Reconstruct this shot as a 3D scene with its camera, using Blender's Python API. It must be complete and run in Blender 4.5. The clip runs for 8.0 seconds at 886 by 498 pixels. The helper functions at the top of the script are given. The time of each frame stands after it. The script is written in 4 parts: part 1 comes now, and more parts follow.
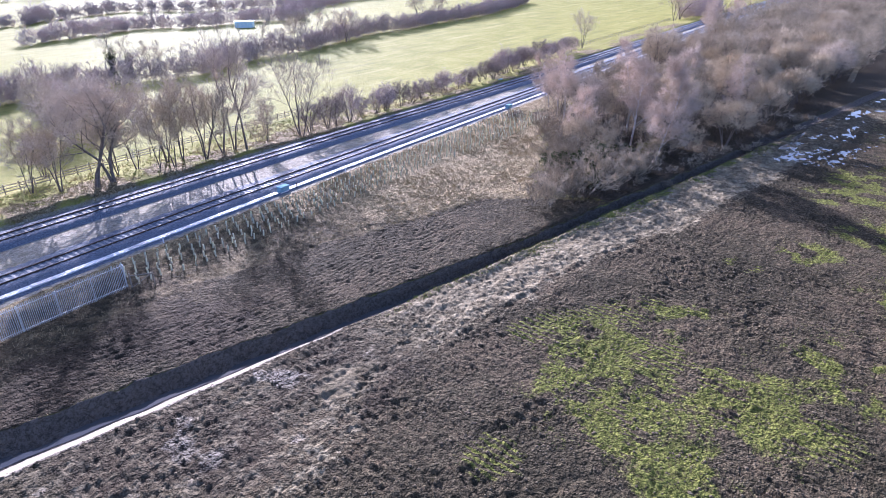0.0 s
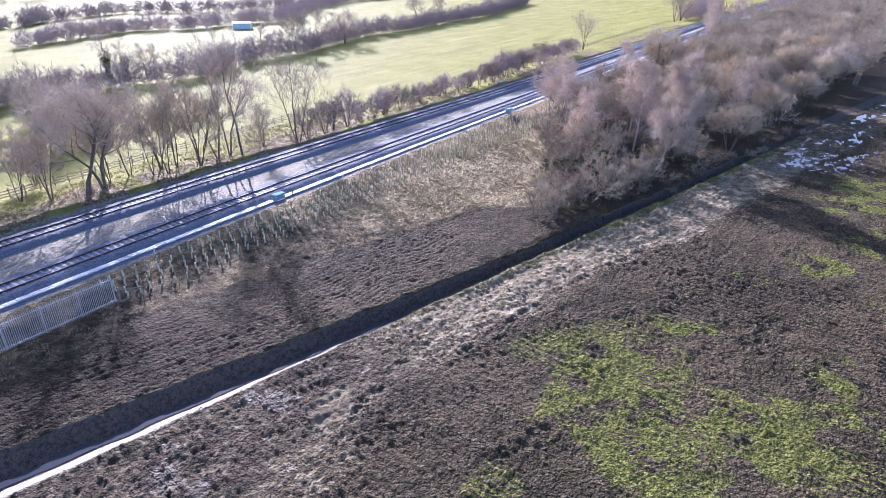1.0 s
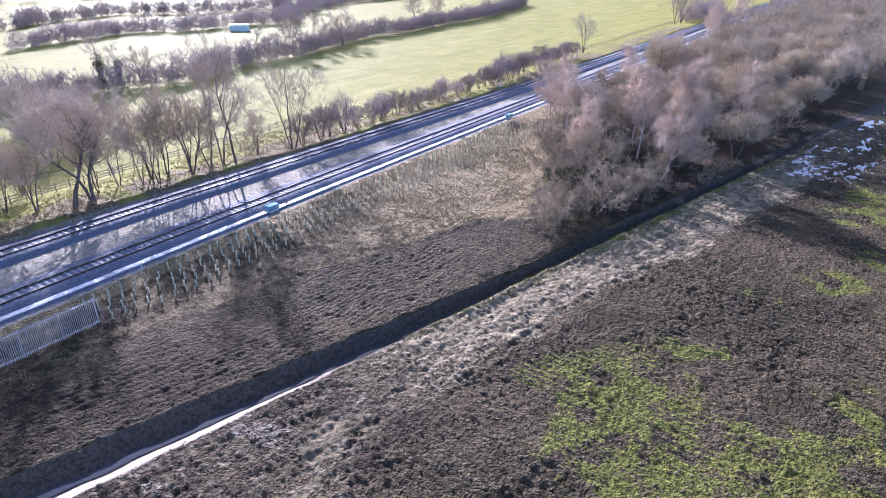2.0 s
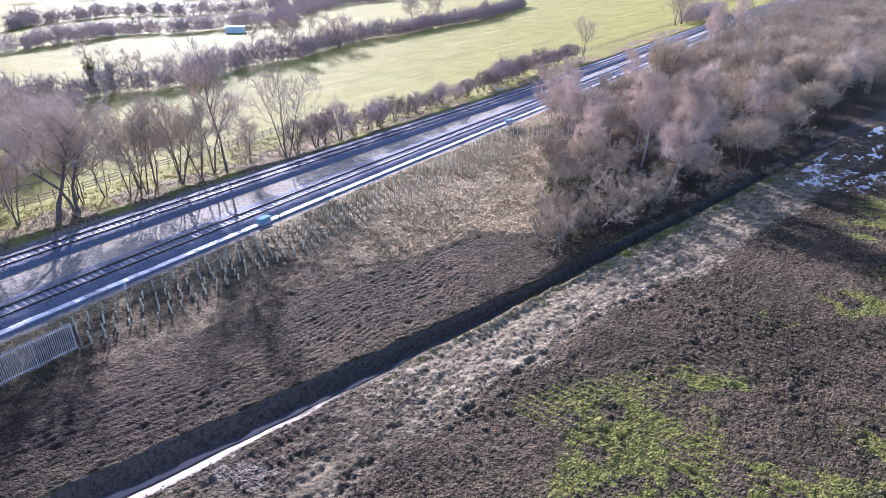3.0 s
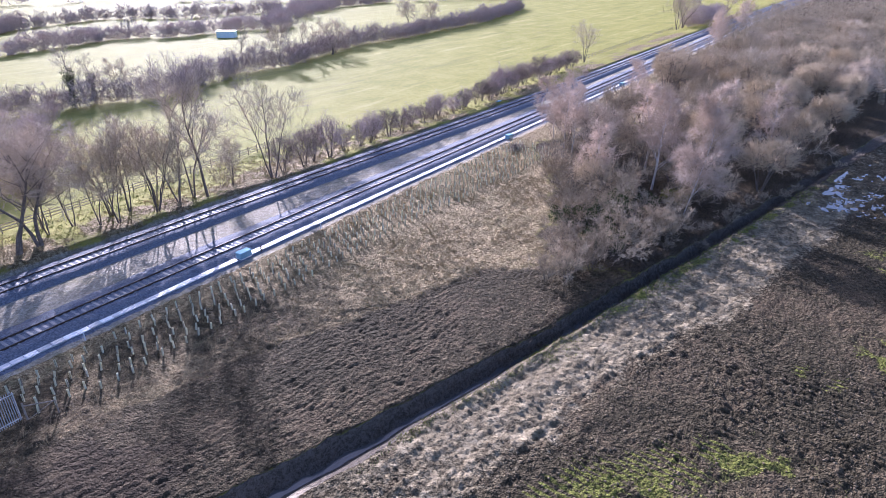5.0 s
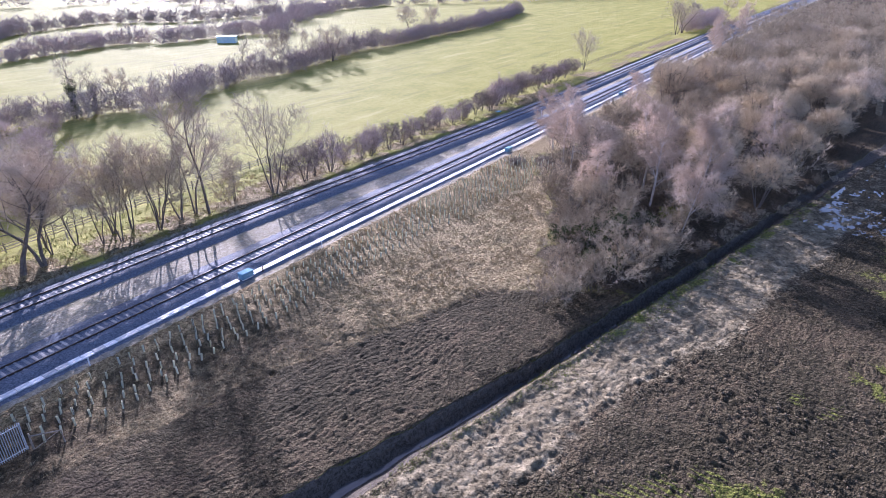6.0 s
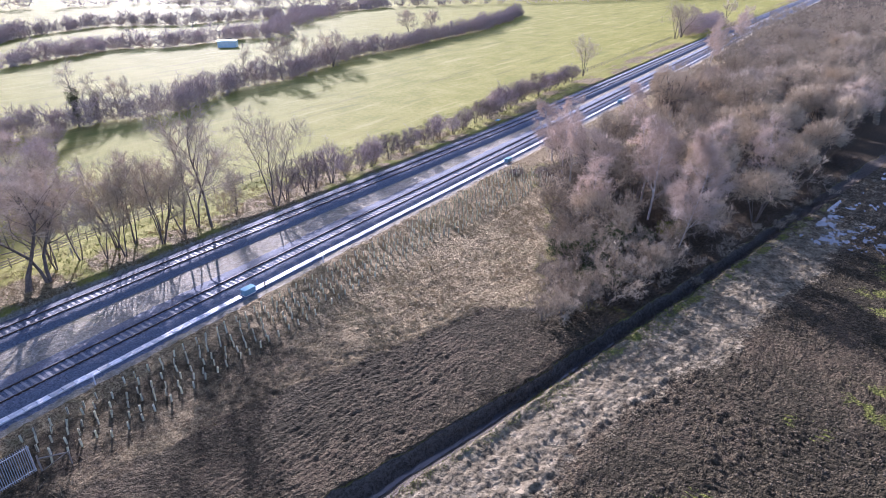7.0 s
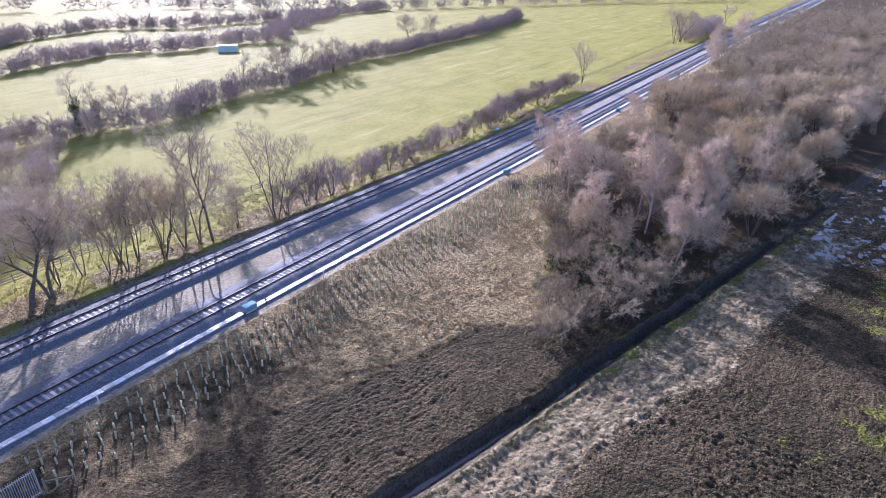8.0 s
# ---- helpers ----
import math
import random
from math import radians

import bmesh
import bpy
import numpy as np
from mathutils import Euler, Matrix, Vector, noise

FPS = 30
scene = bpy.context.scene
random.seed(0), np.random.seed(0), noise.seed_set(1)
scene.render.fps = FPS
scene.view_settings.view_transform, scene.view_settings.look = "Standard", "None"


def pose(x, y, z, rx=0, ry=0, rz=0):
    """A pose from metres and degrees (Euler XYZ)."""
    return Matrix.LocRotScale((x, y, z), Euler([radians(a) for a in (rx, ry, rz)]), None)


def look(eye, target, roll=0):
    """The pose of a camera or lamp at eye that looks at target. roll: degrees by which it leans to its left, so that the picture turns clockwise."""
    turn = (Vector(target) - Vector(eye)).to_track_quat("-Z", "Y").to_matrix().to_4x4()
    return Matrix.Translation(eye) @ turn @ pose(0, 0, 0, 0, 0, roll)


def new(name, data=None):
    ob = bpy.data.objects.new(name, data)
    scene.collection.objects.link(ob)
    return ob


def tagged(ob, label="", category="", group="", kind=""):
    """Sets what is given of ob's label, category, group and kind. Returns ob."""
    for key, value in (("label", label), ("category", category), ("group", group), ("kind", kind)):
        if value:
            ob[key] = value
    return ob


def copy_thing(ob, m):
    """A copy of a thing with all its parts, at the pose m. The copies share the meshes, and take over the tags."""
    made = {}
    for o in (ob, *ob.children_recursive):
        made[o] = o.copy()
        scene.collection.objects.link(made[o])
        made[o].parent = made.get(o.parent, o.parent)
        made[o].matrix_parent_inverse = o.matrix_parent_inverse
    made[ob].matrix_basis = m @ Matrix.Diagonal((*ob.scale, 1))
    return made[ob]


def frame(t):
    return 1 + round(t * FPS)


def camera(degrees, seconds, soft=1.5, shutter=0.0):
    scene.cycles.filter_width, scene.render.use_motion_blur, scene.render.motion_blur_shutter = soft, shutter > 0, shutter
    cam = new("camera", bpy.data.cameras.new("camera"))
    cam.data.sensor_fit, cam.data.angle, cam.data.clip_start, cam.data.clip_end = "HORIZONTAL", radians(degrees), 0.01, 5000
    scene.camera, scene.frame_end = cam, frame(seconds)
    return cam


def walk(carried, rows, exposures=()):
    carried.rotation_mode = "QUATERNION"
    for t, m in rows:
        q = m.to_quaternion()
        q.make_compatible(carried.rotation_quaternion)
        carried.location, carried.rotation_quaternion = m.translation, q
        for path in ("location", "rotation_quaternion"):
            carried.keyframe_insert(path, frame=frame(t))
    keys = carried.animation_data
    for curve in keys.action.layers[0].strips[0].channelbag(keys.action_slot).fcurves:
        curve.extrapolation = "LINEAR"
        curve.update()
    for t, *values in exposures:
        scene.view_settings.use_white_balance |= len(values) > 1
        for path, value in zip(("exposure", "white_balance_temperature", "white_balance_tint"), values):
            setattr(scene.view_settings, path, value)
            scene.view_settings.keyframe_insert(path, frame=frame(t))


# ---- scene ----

# World: x runs along the railway, y across it towards the meadow, z up.
cam = camera(71.5, 8.0, soft=0.8)
ROWS = [
    (0.0, -27.27, -58.61, 25.00, -55.78, -25.22, -0.74),
    (0.5, -26.55, -58.15, 25.06, -55.80, -25.20, -0.75),
    (1.0, -25.63, -57.58, 25.24, -55.82, -25.19, -0.75),
    (1.5, -24.58, -56.87, 25.41, -55.88, -25.17, -0.74),
    (3.0, -20.87, -54.30, 25.76, -56.13, -25.11, -0.71),
    (3.5, -19.43, -53.33, 25.84, -56.24, -25.10, -0.70),
    (4.0, -17.77, -52.32, 25.87, -56.32, -25.08, -0.71),
    (4.5, -16.08, -51.28, 26.01, -56.38, -25.08, -0.73),
    (6.0, -15.03, -50.58, 28.86, -56.42, -25.14, -0.75),
    (6.5, -15.03, -50.59, 29.84, -56.43, -25.18, -0.75),
    (7.0, -15.00, -50.60, 30.83, -56.42, -25.21, -0.73),
    (7.5, -14.92, -50.59, 31.82, -56.43, -25.23, -0.73),
    (8.0, -14.85, -50.58, 32.76, -56.46, -25.23, -0.72),
]
walk(cam, [(t, pose(x, y, z, 90 + pitch, 0, yaw) @ pose(0, 0, 0, 0, 0, roll)) for t, x, y, z, yaw, pitch, roll in ROWS],
     [(0.0, 1.73, 5140, 35), (4.5, 1.61, 5220, 36), (8.0, 1.45, 5290, 36)])

# ---- light ----
SUN_AZ, SUN_EL = 55.5, 18.5          # degrees from the x axis towards y, and above the horizon
world = bpy.data.worlds.new("sky")
scene.world = world
world.use_nodes = True
wn = world.node_tree
sky = wn.nodes.new("ShaderNodeTexSky")
sky.sky_type, sky.sun_disc = "NISHITA", False
sky.sun_elevation, sky.sun_rotation = radians(SUN_EL), radians(90 - SUN_AZ)
sky.air_density, sky.dust_density, sky.ozone_density = 1.0, 2.0, 1.5
wn.links.new(sky.outputs[0], wn.nodes["Background"].inputs[0])
wn.nodes["Background"].inputs[1].default_value = 0.09
sun = new("sun", bpy.data.lights.new("sun", "SUN"))
sun.data.energy, sun.data.angle, sun.data.color = 5.0, radians(0.6), (1.0, 0.93, 0.82)
a, e = radians(SUN_AZ), radians(SUN_EL)
sun.matrix_world = look((math.cos(a) * 100, math.sin(a) * 100, 100 * math.tan(e)), (0, 0, 0))

# ---- noise and plan ----
rng = np.random.default_rng(7)


def vnoise(x, y, cell, seed=0):
    """Smooth value noise in 0..1 over arrays, with the given cell size."""
    x, y = np.asarray(x, float) / cell, np.asarray(y, float) / cell
    xi, yi = np.floor(x).astype(np.int64), np.floor(y).astype(np.int64)
    fx, fy = x - xi, y - yi
    fx, fy = fx * fx * (3 - 2 * fx), fy * fy * (3 - 2 * fy)

    def h(i, j):
        k = (i * 374761393 + j * 668265263 + seed * 1442695041) & 0xFFFFFFFF
        k = ((k ^ (k >> 13)) * 1274126177) & 0xFFFFFFFF
        k = ((k ^ (k >> 16)) * 2246822519) & 0xFFFFFFFF
        return ((k ^ (k >> 15)) & 0xFFFFFF) / 0xFFFFFF
    top = h(xi, yi) * (1 - fx) + h(xi + 1, yi) * fx
    low = h(xi, yi + 1) * (1 - fx) + h(xi + 1, yi + 1) * fx
    return top * (1 - fy) + low * fy


def fbm(x, y, cell, octaves=4, seed=0, gain=0.5):
    total, amp, norm = 0, 1.0, 0
    x, y = np.asarray(x, float), np.asarray(y, float)
    for k in range(octaves):
        x, y = 0.788 * x - 0.616 * y + 3.1 * cell, 0.616 * x + 0.788 * y - 1.7 * cell
        total, norm = total + amp * vnoise(x, y, cell / 2 ** k, seed + 17 * k), norm + amp
        amp *= gain
    return total / norm


def step(a, b, v):
    u = np.clip((np.asarray(v, float) - a) / (b - a), 0, 1)
    return u * u * (3 - 2 * u)


def gentle(pairs, reach=25):
    """A smooth line y(x) through a few places."""
    xs = np.arange(-400, 1600, 1.0)
    ys = np.interp(xs, [p[0] for p in pairs], [p[1] for p in pairs])
    pad = np.pad(ys, reach, mode="edge")
    ys = np.convolve(pad, np.ones(2 * reach + 1) / (2 * reach + 1), "valid")
    return lambda x: np.interp(x, xs, ys)


near_line = gentle([(-400, 0.3), (-20, 0.1), (25, 0.1), (80, -1.2), (140, -1.9), (300, -3.4), (1600, -40)])
far_line = gentle([(-400, 10.8), (-10, 10.5), (25, 9.6), (94, 6.1), (130, 5.3), (300, 3.5), (1600, -33)])
trough_line = gentle([(-400, -2.5), (0, -2.6), (25, -2.7), (80, -3.7), (140, -4.3), (300, -5.8), (1600, -42)])


def ditch_far(x):
    x = np.asarray(x, float)
    return np.where(x < 24, -26.7 - 0.315 * x, -34.26 - 0.262 * (x - 24)) + 0.9 * (fbm(x, x * 0 + 7, 2.6, 3, 63) - 0.5)


def ditch_near(x):
    x = np.asarray(x, float)
    return -30.1 - 0.262 * x + 0.6 * (fbm(x, x * 0 + 9, 3.2, 3, 64) - 0.5)


def soil_edge(x):
    """Where the rough grass of the planting ends and the bare soil begins."""
    return np.interp(x, [-60, -7, 6, 14, 22, 30, 36], [-13, -13.5, -16.5, -19.0, -22.3, -24.5, -34]) + 1.6 * (fbm(x, x * 0 + 3, 5, 3, 5) - 0.5)


def strip_width(x):
    return np.interp(x, [-40, -10, 0, 17, 44, 60, 120], [15, 13, 8.8, 6.6, 8.0, 8.0, 9])


WOOD_LOW = lambda x: np.interp(x, [30, 54, 74, 100, 130, 400], [-33.0, -39.0, -46.5, -51.5, -56.5, -63])
WOOD_HIGH = lambda x: np.interp(x, [30, 36, 50, 66, 72, 84, 92, 98, 118, 126, 160, 170, 196, 206, 400], [-31, -27.5, -22, -14, -10.5, -10.5, -16, -19, -18, -13, -13, -21, -21, -9, -11])
CROP = ((8.4, -42.2, 1.9), (10.5, -43.4, 2.1), (12.3, -45, 2.2), (14.2, -46.8, 2.0), (17.2, -48.4, 1.3), (7.8, -46.4, 2.0), (8.6, -48.4, 2.2), (9.8, -50, 2.1), (10.8, -51.4, 1.7), (8.6, -53.4, 2.3), (9.6, -55, 1.6),
        (4.2, -46.5, 1.9), (3.6, -48.7, 2.0), (1.8, -50.6, 2.6), (7, -57, 1.9), (7.2, -59.2, 2.2), (7, -61.3, 2.2), (-4.4, -46.1, 1.9), (28.2, -53.3, 1.7))
FAINT = ((4, -50, 6.5), (9, -47, 5), (8, -57, 6), (16, -52, 4), (15, -63, 6), (0, -55.6, 4.5), (54, -61, 5), (64, -68, 8), (45, -72, 9), (28, -66, 5), (42, -63, 5), (52, -58, 4), (38, -68, 6), (60, -62, 6), (34, -58, 3.5))


def zones(x, y):
    """What covers the ground at each place, each between 0 and 1."""
    z = {}
    fine = fbm(x, y, 2.2, 4, 31)
    dn, df = ditch_near(x), ditch_far(x)
    field = step(-0.45, 0.05, dn - y)
    z["field"] = field
    ditch = step(-0.1, 0.3, df - y) * step(-0.1, 0.3, y - dn) * step(150, 120, x)
    z["ditch"] = ditch
    off = dn - y
    w = strip_width(x)
    # mud tone also carries lit ridges at low x, wood shade past 55
    pale = field * step(2.0, -2.5, off - w + 3.0 * (fbm(x, y, 5, 4, 12) - 0.5)) * step(160, 125, x) * (0.46 + 0.32 * step(0, 16, x)) * (0.55 + 0.45 * step(80, 55, x))
    q = (df - y) / np.maximum(df - dn, 0.1)
    # pale silt on the near bank, brightened for the sun striking it
    z["silt"] = step(0.58, 0.68, q) * step(1.06, 0.96, q) * step(10, -8, x)
    pale = np.maximum(pale, 0.9 * step(0.9, 0.3, np.abs(y + 56.2 + 0.01 * (x - 180))) * step(130, 137, x) * step(280, 240, x))
    z["pale"] = np.maximum(pale, 0.9 * step(1.25, 0.75, np.hypot((x + 4.7) * 0.9, y + 34.3) / 1.45 + 2.2 * (fbm(x, y, 1.1, 3, 14) - 0.45)))
    z["wet"] = field * step(0.50, 0.72, fbm(x, y, 3.0, 4, 77) - 0.09) * step(4, -6, x) * step(20, 6, off)
    g = np.zeros_like(x)
    for cx, cy, r in CROP:
        g = np.maximum(g, step(1.35, 0.45, np.hypot(x - cx, y - cy) / r))
    thin = np.zeros_like(x)
    for cx, cy, r in FAINT:
        thin = np.maximum(thin, step(1.2, 0.4, np.hypot(x - cx, y - cy) / r))
    drill = 0.50 + 0.50 * np.sin((x * math.cos(radians(-6)) + y * math.sin(radians(-6)) + 0.8 * fbm(x, y, 9, 2, 8)) * 2 * math.pi / 0.52)
    z["crop"] = np.clip(field * (1.3 * g * step(0.20, 0.50, fbm(x, y, 2.0, 4, 3)) * drill + 0.95 * thin * step(0.36, 0.58, fbm(x, y, 1.6, 4, 13)) + 0.42 * step(34, 56, x) * step(-54, -62, y) * step(0.3, 0.6, fbm(x, y, 6, 3, 9))), 0, 1) * 0.74 * step(4.0, 7.0, off)
    z["crop"] = np.maximum(z["crop"], 0.62 * step(1.1, 0.2, np.abs(off - 0.5)) * step(22, 32, x) * step(90, 70, x) * step(0.44, 0.58, fbm(x, y, 2.5, 4, 82)))
    se = soil_edge(x)
    between = (1 - field) * (1 - step(-0.1, 0.3, df - y) * step(150, 120, x))
    z["soil"] = between * step(2.2, -2.2, y - se) * step(40, 33, x)
    z["soil"] = np.maximum(z["soil"], between * step(-6.2, -7.6, y - near_line(x)) * step(40, 12, x) * (0.40 + 0.30 * fbm(x, y, 3.5, 3, 58)))
    # patchy darker tone over the soil and ditch edge at low x
    z["damp"] = np.maximum(z["soil"], field * step(14, 6, off)) * step(8, -6, x) * (0.45 + 0.55 * step(0.40, 0.58, fbm(x, y, 4.0, 4, 78)))
    inside = step(-1.5, 4.0, WOOD_HIGH(x) - y + 7 * (fbm(x, y, 5, 3, 47) - 0.5)) * step(31, 40, x + 6 * (fbm(x, y, 5, 3, 48) - 0.5))
    z["litter"] = between * inside
    z["dry"] = between * step(-4.0, -4.8, y - near_line(x)) * step(0.85, 0.6, z["soil"]) * (1 - z["litter"])
    yb = y - far_line(x)
    z["dry"] = np.maximum(z["dry"], step(2.2, 3.0, yb) * step(12, 8, yb) * (0.30 + 0.45 * step(0.38, 0.62, fbm(x, y, 4, 4, 57))))
    z["track"] = step(-5.0, -4.3, y - near_line(x)) * step(3.3, 2.7, y - far_line(x))
    z["meadow"] = step(13.0, 15.0, y + 0.035 * np.clip(x, 0, 150))
    return z, off, fine


def height(x, y):
    z, off, fine = zones(x, y)
    dn, df = ditch_near(x), ditch_far(x)
    h = 0.10 * (fbm(x, y, 14, 3, 2) - 0.5)
    # ploughed soil: clods and drill rows
    soil = np.clip(z["field"] + z["soil"], 0, 1)
    lump = np.abs(2 * fbm(x, y, 0.46, 2, 21, 0.7) - 1) * 2.2
    lump = np.minimum(lump, 0.95)
    rough = 0.45 + 1.2 * step(0.25, 0.8, fbm(x, y, 3, 3, 24))
    clod = 0.20 * (fbm(x, y, 1.5, 3, 22) - 0.5) + 0.10 * (lump - 0.4) * rough + 0.05 * rough * (vnoise(x, y, 0.4, 23) - 0.5)
    clod = clod * np.where(z["soil"] > 0.3, 0.52, 1.15)
    rows = np.sin((x * math.cos(radians(-6)) + y * math.sin(radians(-6)) + 1.2 * fbm(x, y, 9, 2, 8)) * 2 * math.pi / 0.62)
    calm = 1 - 0.35 * z["pale"]
    h = h + soil * calm * clod + z["field"] * calm * 0.035 * rows * step(0.35, 0.6, fbm(x, y, 8, 2, 6))
    comb = np.sin((y + 0.29 * x + 2.4 * fbm(x, y, 5, 3, 18)) * 2 * math.pi / 0.62)
    h = h + z["soil"] * (0.035 * comb * step(0.3, 0.55, fbm(x, y, 6, 2, 19)) + 0.19 * (fbm(x, y, 0.7, 3, 25, 0.75) - 0.5))
    # wheel ruts along the muddy strip
    rut = np.clip(fbm(off * 1.0, x * 0.22, 0.75, 3, 41) - 0.5, -0.14, 0.14)
    h = h + z["pale"] * (0.55 * rut + 0.06 * (fbm(x, y, 0.5, 3, 43) - 0.5))
    slab = step(0.45, 0.53, fbm((x - 0.26 * y) * 0.42, off, 0.85, 3, 44))
    h = h + z["pale"] * step(70, 45, x) * 0.11 * (slab - 0.5)
    # puddled end of the strip
    dip = step(64, 72, x) * step(125, 104, x) * step(-48.0, -50.5, y + 0.06 * (x - 70) * step(96, 72, x)) * step(-63, -58, y)
    ruts = 0.6 * vnoise((x * 0.25 + y), x * 0.12, 1.1, 61) + 0.4 * fbm(x, y, 5, 3, 62)
    h = h - dip * 0.50 * np.clip(ruts - 0.50, 0, 1)
    # ditch
    q = np.clip((df - y) / np.maximum(df - dn, 0.1), 0, 1)
    d = step(0, 0.36, q) * np.clip((1 - q) / 0.54, 0, 1) * np.interp(x, [-60, 35, 80, 110], [1.1, 1.1, 0.45, 0.0])
    inside = (y < df) & (y > dn)
    d = np.where(inside, d, 0)
    h = h * np.where(inside, 0.3, 1.0) - d + np.where(inside, 0.55 * (fbm(x, y, 0.9, 4, 91) - 0.5) * (q < 0.36), 0)
    # railway bed lower, bank behind it
    h = h - 0.42 * z["track"]
    yb = y - far_line(x)
    bank = step(2.3, 3.7, yb) * (1.0 + 0.5 * (fbm(x, y, 6, 3, 15) - 0.5)) * step(16, 6, yb)
    h = h + step(2.3, 3.2, yb) * step(14, 9, yb) * 0.35 * (fbm(x, y, 1.6, 3, 16) - 0.5)
    h = h + bank * np.interp(x, [-400, 18, 46, 140, 400], [0.6, 0.6, 0.12, 0.1, 0.1])
    h = h + z["dry"] * 0.42 * (fbm(x, y, 0.9, 4, 51, 0.7) - 0.5) + z["meadow"] * 0.12 * (fbm(x, y, 1.6, 3, 52) - 0.5)
    far = np.hypot(x, y)
    h = h + step(500, 1500, far) * 14 * (fbm(x, y, 420, 3, 99) - 0.45)
    return h


def height_at(x, y):
    """Height of the finished ground sheet at one place."""
    i = min(max(int(np.searchsorted(gx, x)) - 1, 0), nx - 2)
    j = min(max(int(np.searchsorted(gy, y)) - 1, 0), ny - 2)
    u, v = (x - gx[i]) / (gx[i + 1] - gx[i]), (y - gy[j]) / (gy[j + 1] - gy[j])
    low = GZ[j, i] * (1 - u) + GZ[j, i + 1] * u
    top = GZ[j + 1, i] * (1 - u) + GZ[j + 1, i + 1] * u
    return float(low * (1 - v) + top * v)


# ---- materials ----
def shader(name, rough=0.9, metal=0.0, spec=0.3):
    m = bpy.data.materials.new(name)
    m.use_nodes = True
    b = m.node_tree.nodes["Principled BSDF"]
    b.inputs["Roughness"].default_value, b.inputs["Metallic"].default_value = rough, metal
    b.inputs["Specular IOR Level"].default_value = spec
    return m, m.node_tree, b


def node(nt, kind, **values):
    n = nt.nodes.new(kind)
    for k, v in values.items():
        if k in n.inputs:
            n.inputs[k].default_value = v
    return n


def tex_noise(nt, scale, detail=4.0, rough=0.6, vec=None):
    n = node(nt, "ShaderNodeTexNoise", Scale=scale, Detail=detail, Roughness=rough)
    if vec is not None:
        nt.links.new(vec, n.inputs["Vector"])
    return n.outputs["Fac"]


def ramp(nt, fac, stops):
    r = nt.nodes.new("ShaderNodeValToRGB")
    el = r.color_ramp.elements
    el[0].position, el[0].color = stops[0][0], (*stops[0][1], 1)
    el[1].position, el[1].color = stops[-1][0], (*stops[-1][1], 1)
    for p, c in stops[1:-1]:
        el.new(p).color = (*c, 1)
    nt.links.new(fac, r.inputs[0])
    return r.outputs[0]


def mix(nt, fac, a, b, blend="MIX"):
    m = nt.nodes.new("ShaderNodeMix")
    m.data_type, m.blend_type = "RGBA", blend
    for sock, v in ((m.inputs[0], fac), (m.inputs[6], a), (m.inputs[7], b)):
        if isinstance(v, (int, float)):
            sock.default_value = v
        elif isinstance(v, tuple):
            sock.default_value = (*v, 1)
        else:
            nt.links.new(v, sock)
    return m.outputs[2]


def maths(nt, op, a, b=0.0, clamp=False):
    m = nt.nodes.new("ShaderNodeMath")
    m.operation, m.use_clamp = op, clamp
    for sock, v in zip(m.inputs, (a, b)):
        if isinstance(v, (int, float)):
            sock.default_value = v
        else:
            nt.links.new(v, sock)
    return m.outputs[0]


def bump(nt, b, heightout, strength=0.6, distance=0.05):
    n = node(nt, "ShaderNodeBump", Strength=strength, Distance=distance)
    nt.links.new(heightout, n.inputs["Height"])
    nt.links.new(n.outputs[0], b.inputs["Normal"])


def plain(name, c1, c2, scale=6.0, rough=0.8, metal=0.0, bumpy=0.3, spec=0.3, dist=0.01, vary=0.0):
    """Two tones broken up at two scales, with a fine relief."""
    m, nt, b = shader(name, rough, metal, spec)
    co = nt.nodes.new("ShaderNodeTexCoord").outputs["Object"]
    n1, n2 = tex_noise(nt, scale, 5, 0.65, co), tex_noise(nt, scale * 7, 3, 0.6, co)
    f = maths(nt, "ADD", maths(nt, "MULTIPLY", n1, 0.65), maths(nt, "MULTIPLY", n2, 0.35))
    col = ramp(nt, f, [(0.35, c1), (0.65, c2)])
    if vary:
        info = nt.nodes.new("ShaderNodeObjectInfo")
        v = maths(nt, "ADD", maths(nt, "MULTIPLY", info.outputs["Random"], 2 * vary), 1 - vary)
        comb = nt.nodes.new("ShaderNodeCombineColor")
        for i in range(3):
            nt.links.new(v, comb.inputs[i])
        col = mix(nt, 1.0, col, comb.outputs[0], "MULTIPLY")
    nt.links.new(col, b.inputs["Base Color"])
    if bumpy:
        bump(nt, b, f, bumpy, dist)
    return m


